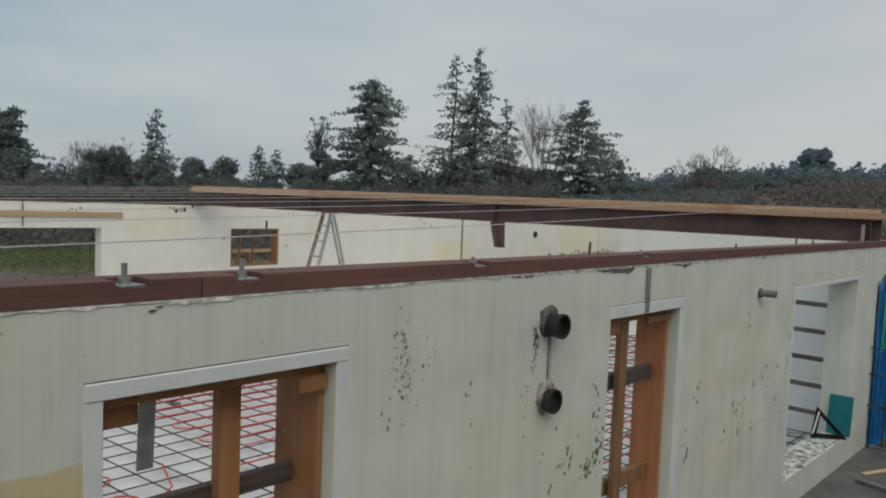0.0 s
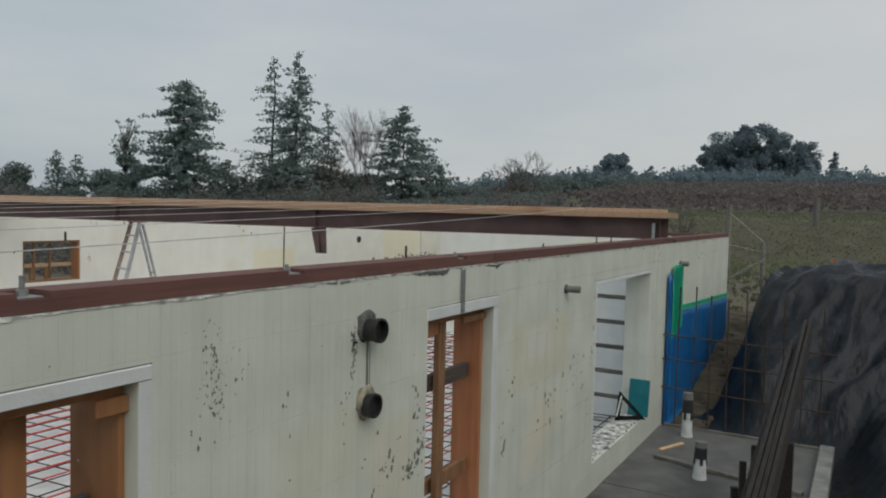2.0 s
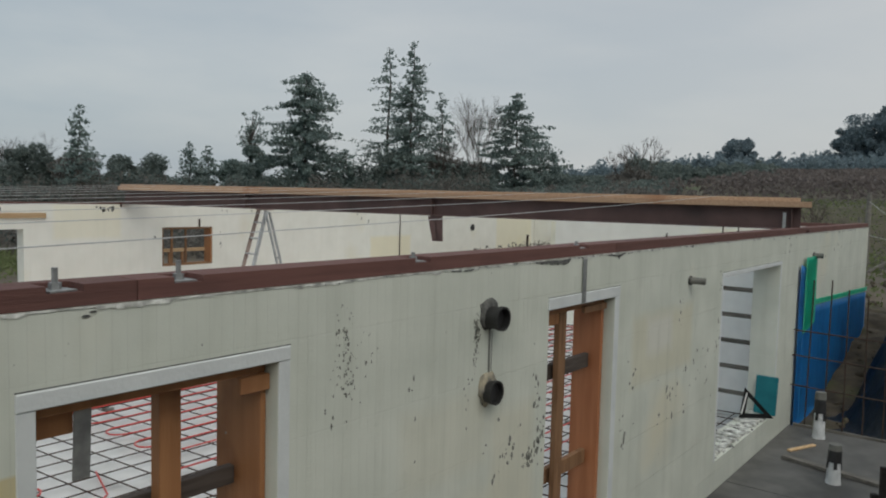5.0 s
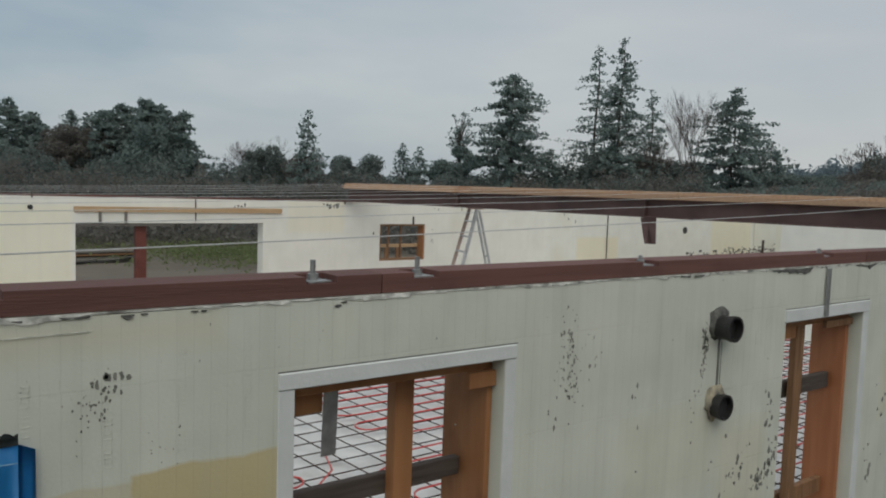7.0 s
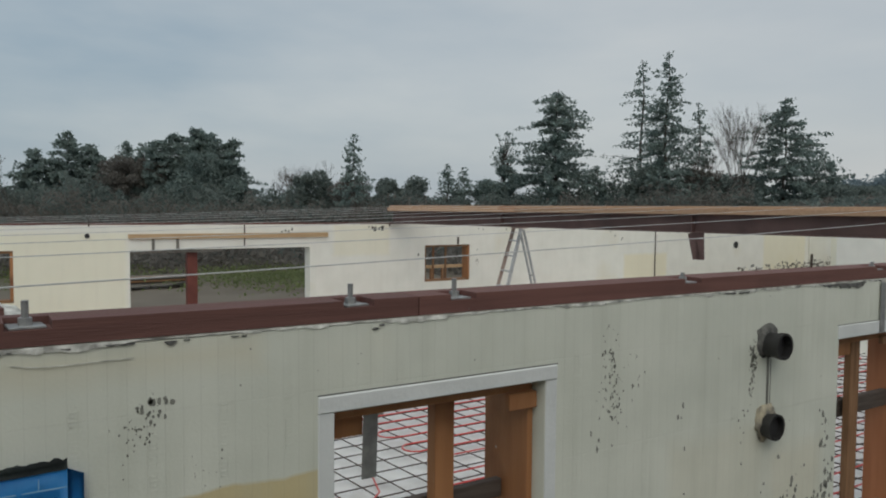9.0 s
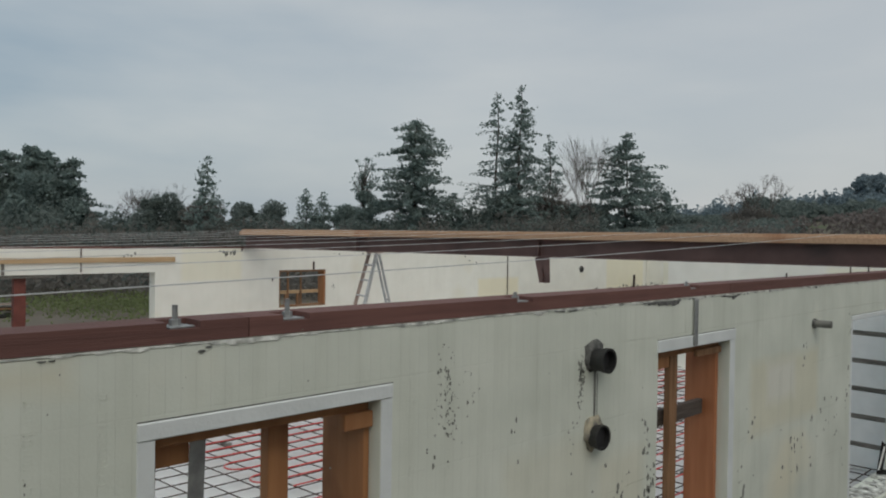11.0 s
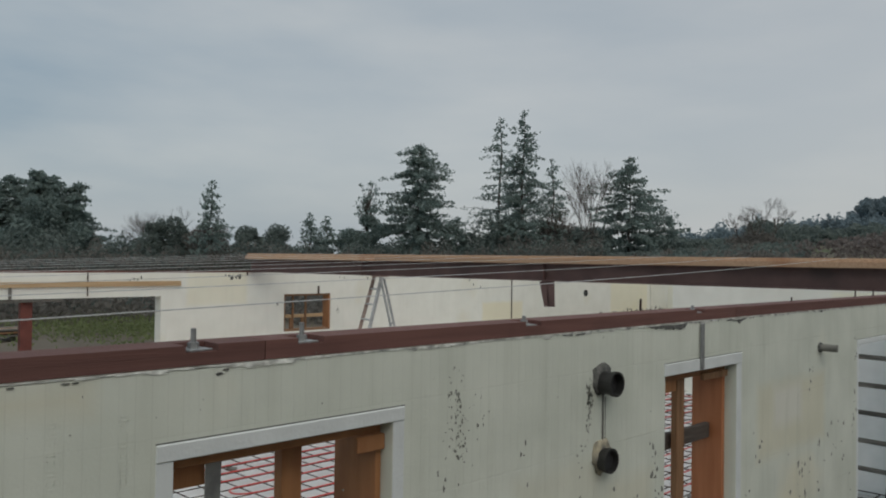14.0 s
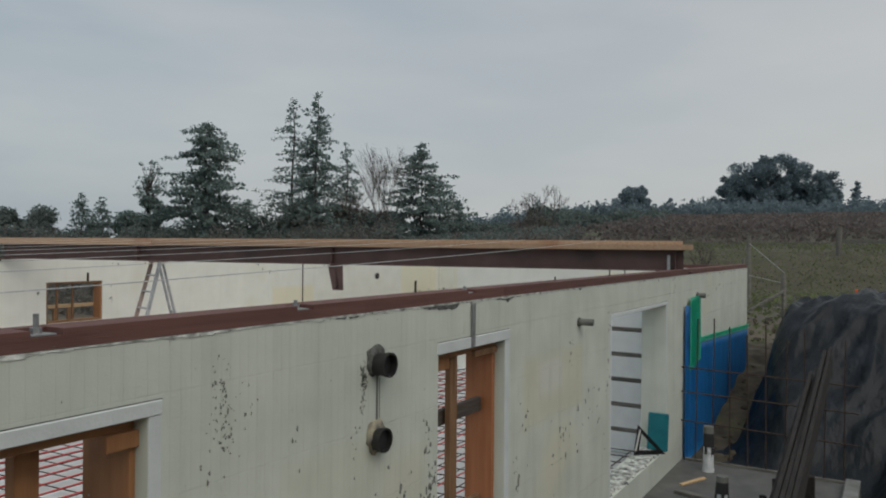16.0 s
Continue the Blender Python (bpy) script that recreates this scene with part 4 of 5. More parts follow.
e = far_window("window_small", 9.27, 10.58, 1.06, 1.94, "brown timber buck with braces in the small window opening")
for x in (9.62, 9.98):
    part("bar", boxes(((x, 0.2, 1.10), (x + 0.04, 0.24, 1.89))), M_STUD, e)
part("rail", boxes(((9.32, 0.24, 1.36), (10.53, 0.28, 1.44))), M_FIR_X, e)
for x in (9.52, 9.84):
    part("short_post", boxes(((x, 0.14, 1.105), (x + 0.07, 0.19, 1.36))), M_STUD, e)
far_window("window_left", -0.55, 0.72, 1.07, 2.0, "brown timber buck in the window opening")
bm = bmesh.new()
for cx, cz, wx, wz, n, r in ((0.4, 2.25, 0.05, 0.10, 14, 0.018), (8.0, 2.38, 0.12, 0.04, 14, 0.03), (5.9, 2.33, 0.08, 0.02, 6, 0.02), (10.8, 1.55, 0.03, 0.12, 6, 0.02), (9.1, 1.72, 0.02, 0.02, 3, 0.02), (11.1, 2.35, 0.3, 0.03, 8, 0.02), (19, 2.2, 2.0, 0.1, 10, 0.02)):
    for _ in range(n):
        splat(bm, cx + rnd.gauss(0, wx), -0.004, cz + rnd.gauss(0, wz), r * rnd.uniform(0.4, 1.4), rnd, rnd.uniform(0.7, 2))
part("dirt_specks", bm, bpy.data.materials["dried_mud"], far, "small mud marks")

# ---- step ladder ----
ld = thing("step_ladder", 9.40, 9.6, 0.055, "tall folding step ladder with orange rails and metal steps", "ladder", rz=-12)
H = 2.38
for sx in (-1, 1):
    bm = beamwise(bmesh.new(), (-0.66, sx * 0.27, 0), (-0.02, sx * 0.17, H), 0.03, 0.07)
    part("front_rail", bm, M_ALU if sx < 0 else M_LADDER, ld)
    part("rear_rail", beamwise(bmesh.new(), (0.68, sx * 0.09, 0), (0.08, sx * 0.08, H - 0.03), 0.025, 0.045), M_ALU, ld)
for k in range(1, 8):
    u = k * 0.305 / H
    x, hw = -0.66 + 0.64 * u, 0.27 - 0.10 * u
    part("step", boxes(((x - 0.045, -hw, H * u - 0.012), (x + 0.045, hw, H * u + 0.012))), M_ALU, ld)
part("cap", boxes(((-0.08, -0.20, H), (0.12, 0.20, H + 0.04)), bevel=0.008), M_LADDER, ld)
for k in (0.25, 0.6):
    x, hw = 0.68 - 0.60 * k, 0.09 - 0.01 * k
    part("rear_brace", beamwise(bmesh.new(), (x, -hw, H * k), (x, hw, H * k), 0.02, 0.03), M_ALU, ld)

# ---- foam forms inside the low opening, and tools on its sill ----
st = thing("foam_form_stack", 10.0, 0.32, 0.0, "white foam forms with dark strips between their courses", "foam forms")
for k in range(6):
    z = -0.02 + 0.34 * k
    part("form_block", boxes(((0, 0, z + 0.03), (0.25, 1.7, z + 0.308)), bevel=0.004), M_TRIM, st)
    part("strip", boxes(((0.012, 0.01, z + 0.309), (0.24, 1.69, z + 0.369)), bevel=0.0), M_GREYWOOD, st)
sq = thing("set_square", 8.84, 0.24, 0.325, "black triangular set square with a pale edge leaning on the reveal", "set square", rz=-52)
bm = bmesh.new()
A, B, C = Vector((0.0, 0, 0)), Vector((0.40, 0, 0.0)), Vector((0.05, 0, 0.36))
ctr = (A + B + C) / 3
outer = [bm.verts.new(v) for v in (A, B, C)]
inner = [bm.verts.new(ctr + (v - ctr) * 0.55) for v in (A, B, C)]
for k in range(3):
    bm.faces.new((outer[k], outer[(k + 1) % 3], inner[(k + 1) % 3], inner[k]))
bmesh.ops.solidify(bm, geom=bm.faces[:], thickness=0.012)
part("blade", bm, M_BLACK, sq)
part("edge", beamwise(bmesh.new(), (0.02, -0.012, 0.05), (0.075, -0.012, 0.30), 0.006, 0.018, 0.001), M_WHITE, sq, "pale measuring edge")
bm = boxes(((-0.012, -0.125, 0.0), (0.012, 0.125, 0.45)), bevel=0.01)
tl = part("teal_board", bm, M_TEAL)
tl.matrix_world = pose(9.21, 0.06, 0.32, 0, 8, 0)
tagged(tl, "teal rounded board leaning on the opening's reveal", "board")

# ---- outside on the footing ----
rg = thing("rebar_mat", 10.16, 0, 0, "upright mat of dark reinforcing bars at the footing's end", "rebar mat")
for k in range(9):
    y = -0.18 - 0.215 * k
    h = (1.86, 1.88, 1.78, 1.70, 1.84, 1.66, 1.80, 1.55, 1.7)[k]
    part("upright_bar", rod(bmesh.new(), (0.01 * rnd.uniform(-1, 1), y, -0.1), (rnd.uniform(-0.03, 0.03), y + rnd.uniform(-0.02, 0.02), h), 0.009, 6), M_REBAR, rg)
for z in (0.5, 0.88, 1.20):
    part("cross_bar", rod(bmesh.new(), (-0.018, 0.0, z + 0.02), (-0.018, -2.05, z - 0.03), 0.009, 6), M_REBAR, rg)
fb = part("form_board", boxes(((10.145, -1.95, -0.1), (10.18, -0.05, 0.03))), M_GREYWOOD)
tagged(fb, "grey form board edging the concrete footing", "form board")
cb = part("kerb_block", boxes(((6.2, -2.08, -0.1), (10.0, -1.925, 0.11)), bevel=0.01), material("pale_concrete", (0.16, 0.16, 0.15), (0.28, 0.28, 0.27), scale=5, rough=0.85))
tagged(cb, "pale concrete kerb beside the dark footing", "kerb")


def pipe_stub(x, y, h, lean):
    e = thing("wrapped_pipe", x, y, 0, "white wrapped pipe with a black taped top standing on the footing", "standing pipe", "standing pipes", rz=lean)
    bm = bmesh.new()
    for k, (z0, z1, r0, r1) in enumerate(((0, 0.03, 0.075, 0.072), (0.03, h * 0.62, 0.068, 0.060))):
        rod(bm, (0, 0, z0), (0.0, 0, z1), r0, 14, r1)
    part("body", bm, M_WHITEPVC, e)
    bm = bmesh.new()
    rod(bm, (0, 0, h * 0.55), (0.01, 0, h * 0.86), 0.069, 12, 0.062)
    for k in range(5):
        a = k * math.tau / 5
        beamwise(bm, (0.064 * math.cos(a), 0.064 * math.sin(a), h * 0.57), (0.072 * math.cos(a), 0.072 * math.sin(a), h * 0.40), 0.03, 0.006, 0.0)
    part("tape", bm, M_BLACK, e, "torn black tape")
    part("cap", rod(bmesh.new(), (0.01, 0, h * 0.85), (0.01, 0, h), 0.066, 14, 0.06), M_GREYPIPE, e)


pipe_stub(9.80, -0.42, 0.56, 20)
pipe_stub(8.30, -0.86, 0.40, -15)
p = part("loose_plank", beamwise(bmesh.new(), (8.74, -0.28, 0.022), (8.36, -1.85, 0.022), 0.09, 0.038), M_GREYWOOD)
tagged(p, "grey weathered plank lying on the concrete", "plank")
p = part("wooden_stick", beamwise(bmesh.new(), (9.02, -0.27, 0.012), (9.44, -0.45, 0.012), 0.05, 0.02), M_FIR_X)
tagged(p, "short pale offcut of wood on the concrete", "wood offcut")
p = part("concrete_joint", boxes(((7.6, -1.9, 0.0005), (7.612, -0.01, 0.004)), bevel=0), M_CHIP, slab)

for i, (x, y, h) in enumerate(((5.95, -1.53, 0.78), (6.45, -1.52, 0.83), (7.35, -1.50, 0.72), (5.3, -1.56, 0.9), (4.75, -1.60, 0.95))):
    q = part("form_stake", beamwise(bmesh.new(), (x, y, 0.0), (x + 0.02, y + 0.01, h), 0.045, 0.045), M_WETPLANK)
    tagged(q, "dark wooden form stake standing beside the footing", "stake", "form stakes")
for k in range(5):
    y = -1.68 - 0.036 * k
    q = part("dark_plank", beamwise(bmesh.new(), (4.4 + 0.3 * rnd.random(), y - 0.01, 0.80 + 0.03 * (k % 3)), (7.7 + 0.35 * k + 0.4 * rnd.random(), y + 0.02 * rnd.random(), 1.36 + 0.065 * k + 0.05 * (k % 2)), 0.031, 0.24 + 0.02 * (k % 2)), M_WETPLANK)
    tagged(q, "long dark wet plank propped on a bearer", "plank", "propped dark planks")
for x, h in ((4.9, 0.68), (6.7, 0.98)):
    q = part("bearer", boxes(((x - 0.045, -1.86, -0.12), (x + 0.045, -1.66, h)), bevel=0.004), M_WETPLANK)
    tagged(q, "dark timber bearer under the propped planks", "bearer", "bearers under the planks")
st_b = part("strap", boxes(((6.6, -1.78, 1.16), (6.63, -1.70, 1.22)), bevel=0.0), M_BLUE)
tagged(st_b, "blue band round the propped planks", "strap")

# ---- sheeted spoil heap ----
def heap(x, y):
    w = 0.5 * noise.noise((y * 0.5, x * 0.2, 0)) + 0.25 * noise.noise((y * 1.4, x * 0.6, 3))
    h = 1.98 * (0.5 * smooth(10.3, 12.0, x + w) + 0.5 * smooth(11.4, 13.2, x + w)) * smooth(-0.28, -1.08, y + 0.2 * w)
    h *= 1 - 0.5 * smooth(13.4, 20, x)
    h *= 1 - 0.9 * smooth(-8, -12, y)
    h = max(h, 0.55 * smooth(-2.10, -2.7, y) * smooth(6.6, 8.4, x))
    up = smooth(0.05, 0.6, h)
    bend = 0.7 * noise.noise((x * 0.35, y * 0.35, 9))
    c, a = 0.42 * x + 0.90 * y + bend, -0.90 * x + 0.42 * y
    for wide, deep, seed in ((0.75, 0.34, 1), (1.9, 0.30, 5), (4.3, 0.17, 8), (9.0, 0.06, 12)):
        fold = noise.noise((c * wide, a * wide * 0.28, seed))
        h += deep * (0.42 - min(abs(fold), 0.45) ** 0.7) * up
    h += 0.10 * (0.35 - abs(noise.noise((x * 0.8 - y * 0.5, y * 0.9 + x * 0.2, 4)))) * up
    h += 0.035 * (0.4 - abs(noise.noise((x * 3.2 + y, y * 2.4 - x, 2)))) * up
    return h


NX, NY = 290, 230
hx, hy = [6.6 + 17.2 * i / NX for i in range(NX + 1)], [-0.2 - 12 * j / NY for j in range(NY + 1)]
hp = raw("tarpaulin", [(x + 0.06 * noise.noise((x * 2, y * 2, 1)), y + 0.06 * noise.noise((x * 2, y * 2, 5)), heap(x, y) - 0.10) for x in hx for y in hy],
         [(i * (NY + 1) + j, i * (NY + 1) + j + 1, (i + 1) * (NY + 1) + j + 1, (i + 1) * (NY + 1) + j) for i in range(NX) for j in range(NY)], M_TARP, smooth=True)
tagged(hp, "wrinkled black plastic sheeting over a heap of spoil", "tarpaulin")


def bank(x, y):
    """Dug soil rising along the wall away from the footing."""
    h = -0.10 + 0.62 * smooth(10.9, 15.0, x) + 0.25 * smooth(14.5, 16.2, x)
    return h + 0.10 * noise.noise((x * 1.3, y * 1.3, 3)) + 0.05 * noise.noise((x * 4, y * 4, 7)) + 0.025 * noise.noise((x * 11, y * 11, 1))


bx, by = np.arange(10.2, 17.6, 0.07), np.arange(-1.7, 0.9, 0.07)
sb_ = raw("soil_bank", [(x, y, bank(x, y) - (0.6 * smooth(0.0, 0.3, y) if x < 15.3 else 0.0)) for x in bx for y in by],
          [(p * len(by) + q, (p + 1) * len(by) + q, (p + 1) * len(by) + q + 1, p * len(by) + q + 1) for p in range(len(bx) - 1) for q in range(len(by) - 1)], M_SOIL, smooth=True)
tagged(sb_, "bank of dug soil beside the wall, its colour darkened for shade", "soil bank", kind="structure")
bm = bmesh.new()
for _ in range(90):
    x, y = rnd.uniform(10.4, 15.2), rnd.uniform(-1.3, -0.12)
    bmesh.ops.create_icosphere(bm, subdivisions=1, radius=rnd.uniform(0.02, 0.07), matrix=pose(x, y, bank(x, y), rnd.uniform(0, 90), 0, rnd.uniform(0, 360)) @ Matrix.Diagonal((1, rnd.uniform(0.6, 1.1), 0.6, 1)))
for _ in range(260):
    x, y = rnd.uniform(15.4, 20), rnd.uniform(-1.6, 4)
    bmesh.ops.create_icosphere(bm, subdivisions=1, radius=0.03 + 0.14 * rnd.random() ** 2, matrix=pose(x, y, ground_height(x, y), rnd.uniform(0, 90), 0, 0) @ Matrix.Diagonal((1, 0.8, 0.5, 1)))
for v in bm.verts:
    v.co += Vector((noise.noise(v.co * 5), noise.noise(v.co * 5 + Vector((9, 0, 0))), noise.noise(v.co * 5 + Vector((0, 9, 0))))) * 0.04
sc = part("soil_clods", bm, M_SOIL)
tagged(sc, "brown clods of dug soil beside the wall", "soil", kind="stuff")
bm = boxes(((0, 0, 0), (0.5, 0.12, 0.05)))
w8 = part("weight_board", bm, M_GREYWOOD)
w8.matrix_world = pose(14.3, -1.95, heap(14.3, -1.95) - 0.06, 0, 0, 20)
tagged(w8, "short board weighing down the sheeting", "board")

# ---- floor reinforcement and heating tubes ----
mat_ = thing("floor_rebar", 0, 0, 0, "grid of dark reinforcing bars over the white floor boards", "floor rebar")
yb = 0.62
while yb < 12.8:
    part("long_bar", rod(bmesh.new(), (left_x(yb) + 0.1, yb, 0.050), (14.85, yb, 0.050), 0.0075, 5), M_REBAR, mat_)
    yb += 0.305
xb_ = -0.2
while xb_ < 16:
    x0, x1 = xb_ + 0.10, xb_ - 0.95
    a = 0.45 if x0 > left_x(0) else 0.45 + (left_x(0) - x0) * 3
    if 0.2 < x0 < 14.85:
        part("cross_bar", rod(bmesh.new(), (x0, 0.45, 0.064), (x0 - 1.03, 12.7, 0.064), 0.0075, 5), M_REBAR, mat_)
    xb_ += 0.305


def serpentine(y0, rows, x0, x1, step, seed):
    r = random.Random(seed)
    pts = []
    for k in range(rows):
        y = y0 + k * step
        row = [(x, y + 0.03 * noise.noise((x * 0.7, y, seed)), 0.083) for x in np.arange(x0, x1, 0.5)]
        if k % 2:
            row.reverse()
        pts += row
        if k < rows - 1:
            cx = row[-1][0]
            s = 1 if k % 2 == 0 else -1
            for a in np.linspace(-75, 75, 6):
                pts.append((cx + s * 0.55 * step * math.cos(radians(a)) + s * 0.1, y + step / 2 + 0.5 * step * math.sin(radians(a)), 0.083))
    return pts


for k, (y0, rows, x0, x1) in enumerate(((1.4, 10, 3.9, 13.6), (4.55, 12, 4.4, 14.2), (8.3, 14, 0.6, 14.2), (2.6, 16, 0.7, 3.2))):
    t = part("heating_tube", tube(bmesh.new(), serpentine(y0, rows, x0, x1, 0.30, k), 0.0095, 5), M_PEX, smooth=True)
    tagged(t, "red plastic heating tube looped over the reinforcing bars", "heating tube", "heating tubes on the floor")
t = part("heating_tube", tube(bmesh.new(), [(1.2, 2.2, 0.09), (1.7, 2.7, 0.10), (2.3, 3.15, 0.10), (2.9, 3.6, 0.10), (3.3, 4.0, 0.09), (3.5, 4.6, 0.085)], 0.0095, 6), M_PEX, smooth=True)
tagged(t, "red plastic heating tube running to the wall", "heating tube", "heating tubes on the floor")
t = part("heating_tube", tube(bmesh.new(), [(1.25, 1.0, 0.1), (1.27, 0.95, 0.5), (1.2, 0.9, 0.82), (1.05, 0.95, 0.9), (0.8, 1.1, 0.8), (0.6, 1.3, 0.3), (0.5, 1.5, 0.1)], 0.012, 8), M_PEX, smooth=True)
tagged(t, "bent red heating tube rising behind the window", "heating tube", "heating tubes on the floor")
db = None
for k in range(60):
    x, y = 1.0 + 0.915 * rnd.randint(0, 14) + rnd.uniform(-0.1, 0.1), 2.1 + 0.915 * rnd.randint(0, 10) + rnd.uniform(-0.1, 0.1)
    if db is None:
        db = part("rebar_chair", boxes(((-0.04, -0.04, 0), (0.04, 0.04, 0.042)), bevel=0.006), M_GREYPIPE)
        tagged(db, "small grey spacer block under the bars", "spacer block", "spacer blocks on the floor")
        db.matrix_world = pose(x, y, 0)
    else:
        copy_thing(db, pose(x, y, 0, 0, 0, rnd.uniform(0, 90)))

# ---- yard beyond the wide opening ----
for k in range(9):
    z = -0.02 + 0.10 * (k // 3)
    q = part("stacked_board", beamwise(bmesh.new(), (2.6 + 0.6 * rnd.random(), 25.0 + 0.35 * (k % 3), z + 0.13), (6.6 + 1.0 * rnd.random(), 25.3 + 0.35 * (k % 3), z + 0.14), 0.25, 0.05), M_STUD if k % 2 else M_GREYWOOD)
    tagged(q, "weathered board in a low stack in the yard", "timber board", "boards stacked in the yard")
for x in (3.6, 6.6):
    q = part("bearer", boxes(((x, 24.8, -0.2), (x + 0.12, 26.3, 0.075))), M_GREYWOOD)
    tagged(q, "bearer under the stacked boards", "bearer", "bearers under the yard stack")
for x in (-1.4, 1.5):
    q = part("line_post", rod(bmesh.new(), (x, 19.5, -0.2), (x, 19.5, 1.85), 0.04, 8), M_GREYWOOD)
    tagged(q, "grey wooden post holding a line in the yard", "post", "line posts in the yard")
q = part("line", tube(bmesh.new(), [(-1.4, 19.5, 1.80), (0, 19.5, 1.74), (1.5, 19.5, 1.80)], 0.006, 5), M_WIRE)
tagged(q, "line strung between two posts", "line")
for k, (x, w, h) in enumerate(((-0.62, 0.26, 0.72), (-0.28, 0.10, 0.5), (-0.08, 0.12, 0.45), (0.16, 0.12, 0.62), (0.40, 0.13, 0.66))):
    bm = bmesh.new()
    g = [[bm.verts.new((x + w * i / 4, 19.5 + 0.015 * math.sin(i * 2 + j), 1.745 - h * j / 5 - 0.02 * math.sin(i * 1.7 + k) * (j == 5))) for j in range(6)] for i in range(5)]
    for i in range(4):
        for j in range(5):
            bm.faces.new((g[i][j], g[i + 1][j], g[i + 1][j + 1], g[i][j + 1]))
    bmesh.ops.solidify(bm, geom=bm.faces[:], thickness=0.006)
    q = part("hanging_cloth", bm, M_WHITE, smooth=True)
    tagged(q, "narrow white cloth hanging from the line", "cloth", "white cloths on the line")

# ---- fence posts and stakes on the slope ----
def fence_post(x, y, h, r, lean=0.0):
    z = ground_height(x, y)
    q = part("fence_post", rod(bmesh.new(), (x, y, z - 0.2), (x + lean, y + lean, z + h), r, 10, r * 0.85), M_GREYWOOD)
    tagged(q, "grey weathered wooden fence post in rough grass", "fence post", "fence posts on the slope")
    return z


fence_post(23.8, 1.3, 2.2, 0.075)
fence_post(20.0, -0.12, 1.2, 0.065, 0.04)
fence_post(45.0, 0.1, 1.5, 0.16)
fence_post(37.0, 3.6, 1.9, 0.08)
fence_post(31.5, 2.5, 1.9, 0.07)
q = part("fence_brace", beamwise(bmesh.new(), (19.95, -0.1, ground_height(20, 0) + 0.75), (19.6, 0.9, ground_height(19.6, 0.9) + 0.05), 0.08, 0.06), M_GREYWOOD)
tagged(q, "sloping timber brace against a fence post", "brace")
q = part("fence_rail", beamwise(bmesh.new(), (45.0, 0.1, ground_height(45, 0.1) + 0.75), (44.0, -9, ground_height(44, -9) + 0.8), 0.08, 0.14), M_GREYWOOD)
tagged(q, "grey wooden fence rail on the slope", "fence rail")
for z in (0.95, 1.9):
    q = part("fence_wire", tube(bmesh.new(), [(20.0, -0.12, 1.0 + min(z, 1.2)), (23.8, 1.3, 1.05 + z), (31.5, 2.5, ground_height(31.5, 2.5) + min(z, 1.8))], 0.006, 4), M_WIRE)
    tagged(q, "thin fence wire between weathered posts", "wire", "fence wires")
e = thing("survey_stake", 34.0, -1.14, ground_height(34.0, -1.14), "white survey stake with an orange top in the grass", "survey stake")
part("stake", boxes(((-0.035, -0.035, -0.1), (0.035, 0.035, 0.62))), M_WHITE, e)
part("flag", boxes(((-0.04, -0.05, 0.62), (0.04, 0.05, 0.74))), M_ORANGE, e)

# ---- trees ----
def quads(name, centres, sizes, mat, parent, seed, label="", flat=0.0):
    """Small leaf clumps, one tilted four-sided patch each."""
    r = np.random.RandomState(seed)
    c = np.array(centres, dtype=float)
    n = len(c)
    u = r.normal(size=(n, 3))
    u[:, 2] *= 1 - flat
    u /= np.linalg.norm(u, axis=1)[:, None]
    w = r.normal(size=(n, 3))
    w -= (w * u).sum(1)[:, None] * u
    w /= np.linalg.norm(w, axis=1)[:, None]
    s = np.array(sizes)[:, None]
    u, w = u * s, w * s * r.uniform(0.35, 0.8, (n, 1))
    k = r.uniform(0.5, 1.0, (n, 1))
    v = np.stack([c - u, c + w * k, c + u * r.uniform(0.7, 1.1, (n, 1)), c - w], 1).reshape(-1, 3)
    f = np.arange(4 * n).reshape(-1, 4)
    return raw(name, v.tolist(), f.tolist(), mat, parent, label)


def trunk_mesh(h, r, seed, top=0.04):
    rr = random.Random(seed)
    bm = bmesh.new()
    pts = [(0.25 * math.sin(k * 0.9 + seed) * (k / 8), 0.2 * math.cos(k * 1.3 + seed) * (k / 8), -0.4 + (h + 0.4) * k / 8) for k in range(9)]
    for k in range(8):
        a, b = r + (top - r) * k / 8, r + (top - r) * (k + 1) / 8
        rod(bm, pts[k], pts[k + 1], a, 7, b)
    return bm


def nudged(x, y, top):
    """The tree belt turned by two thirds of a degree about the house."""
    a = 0.0115
    return x - a * y, y + a * x, top


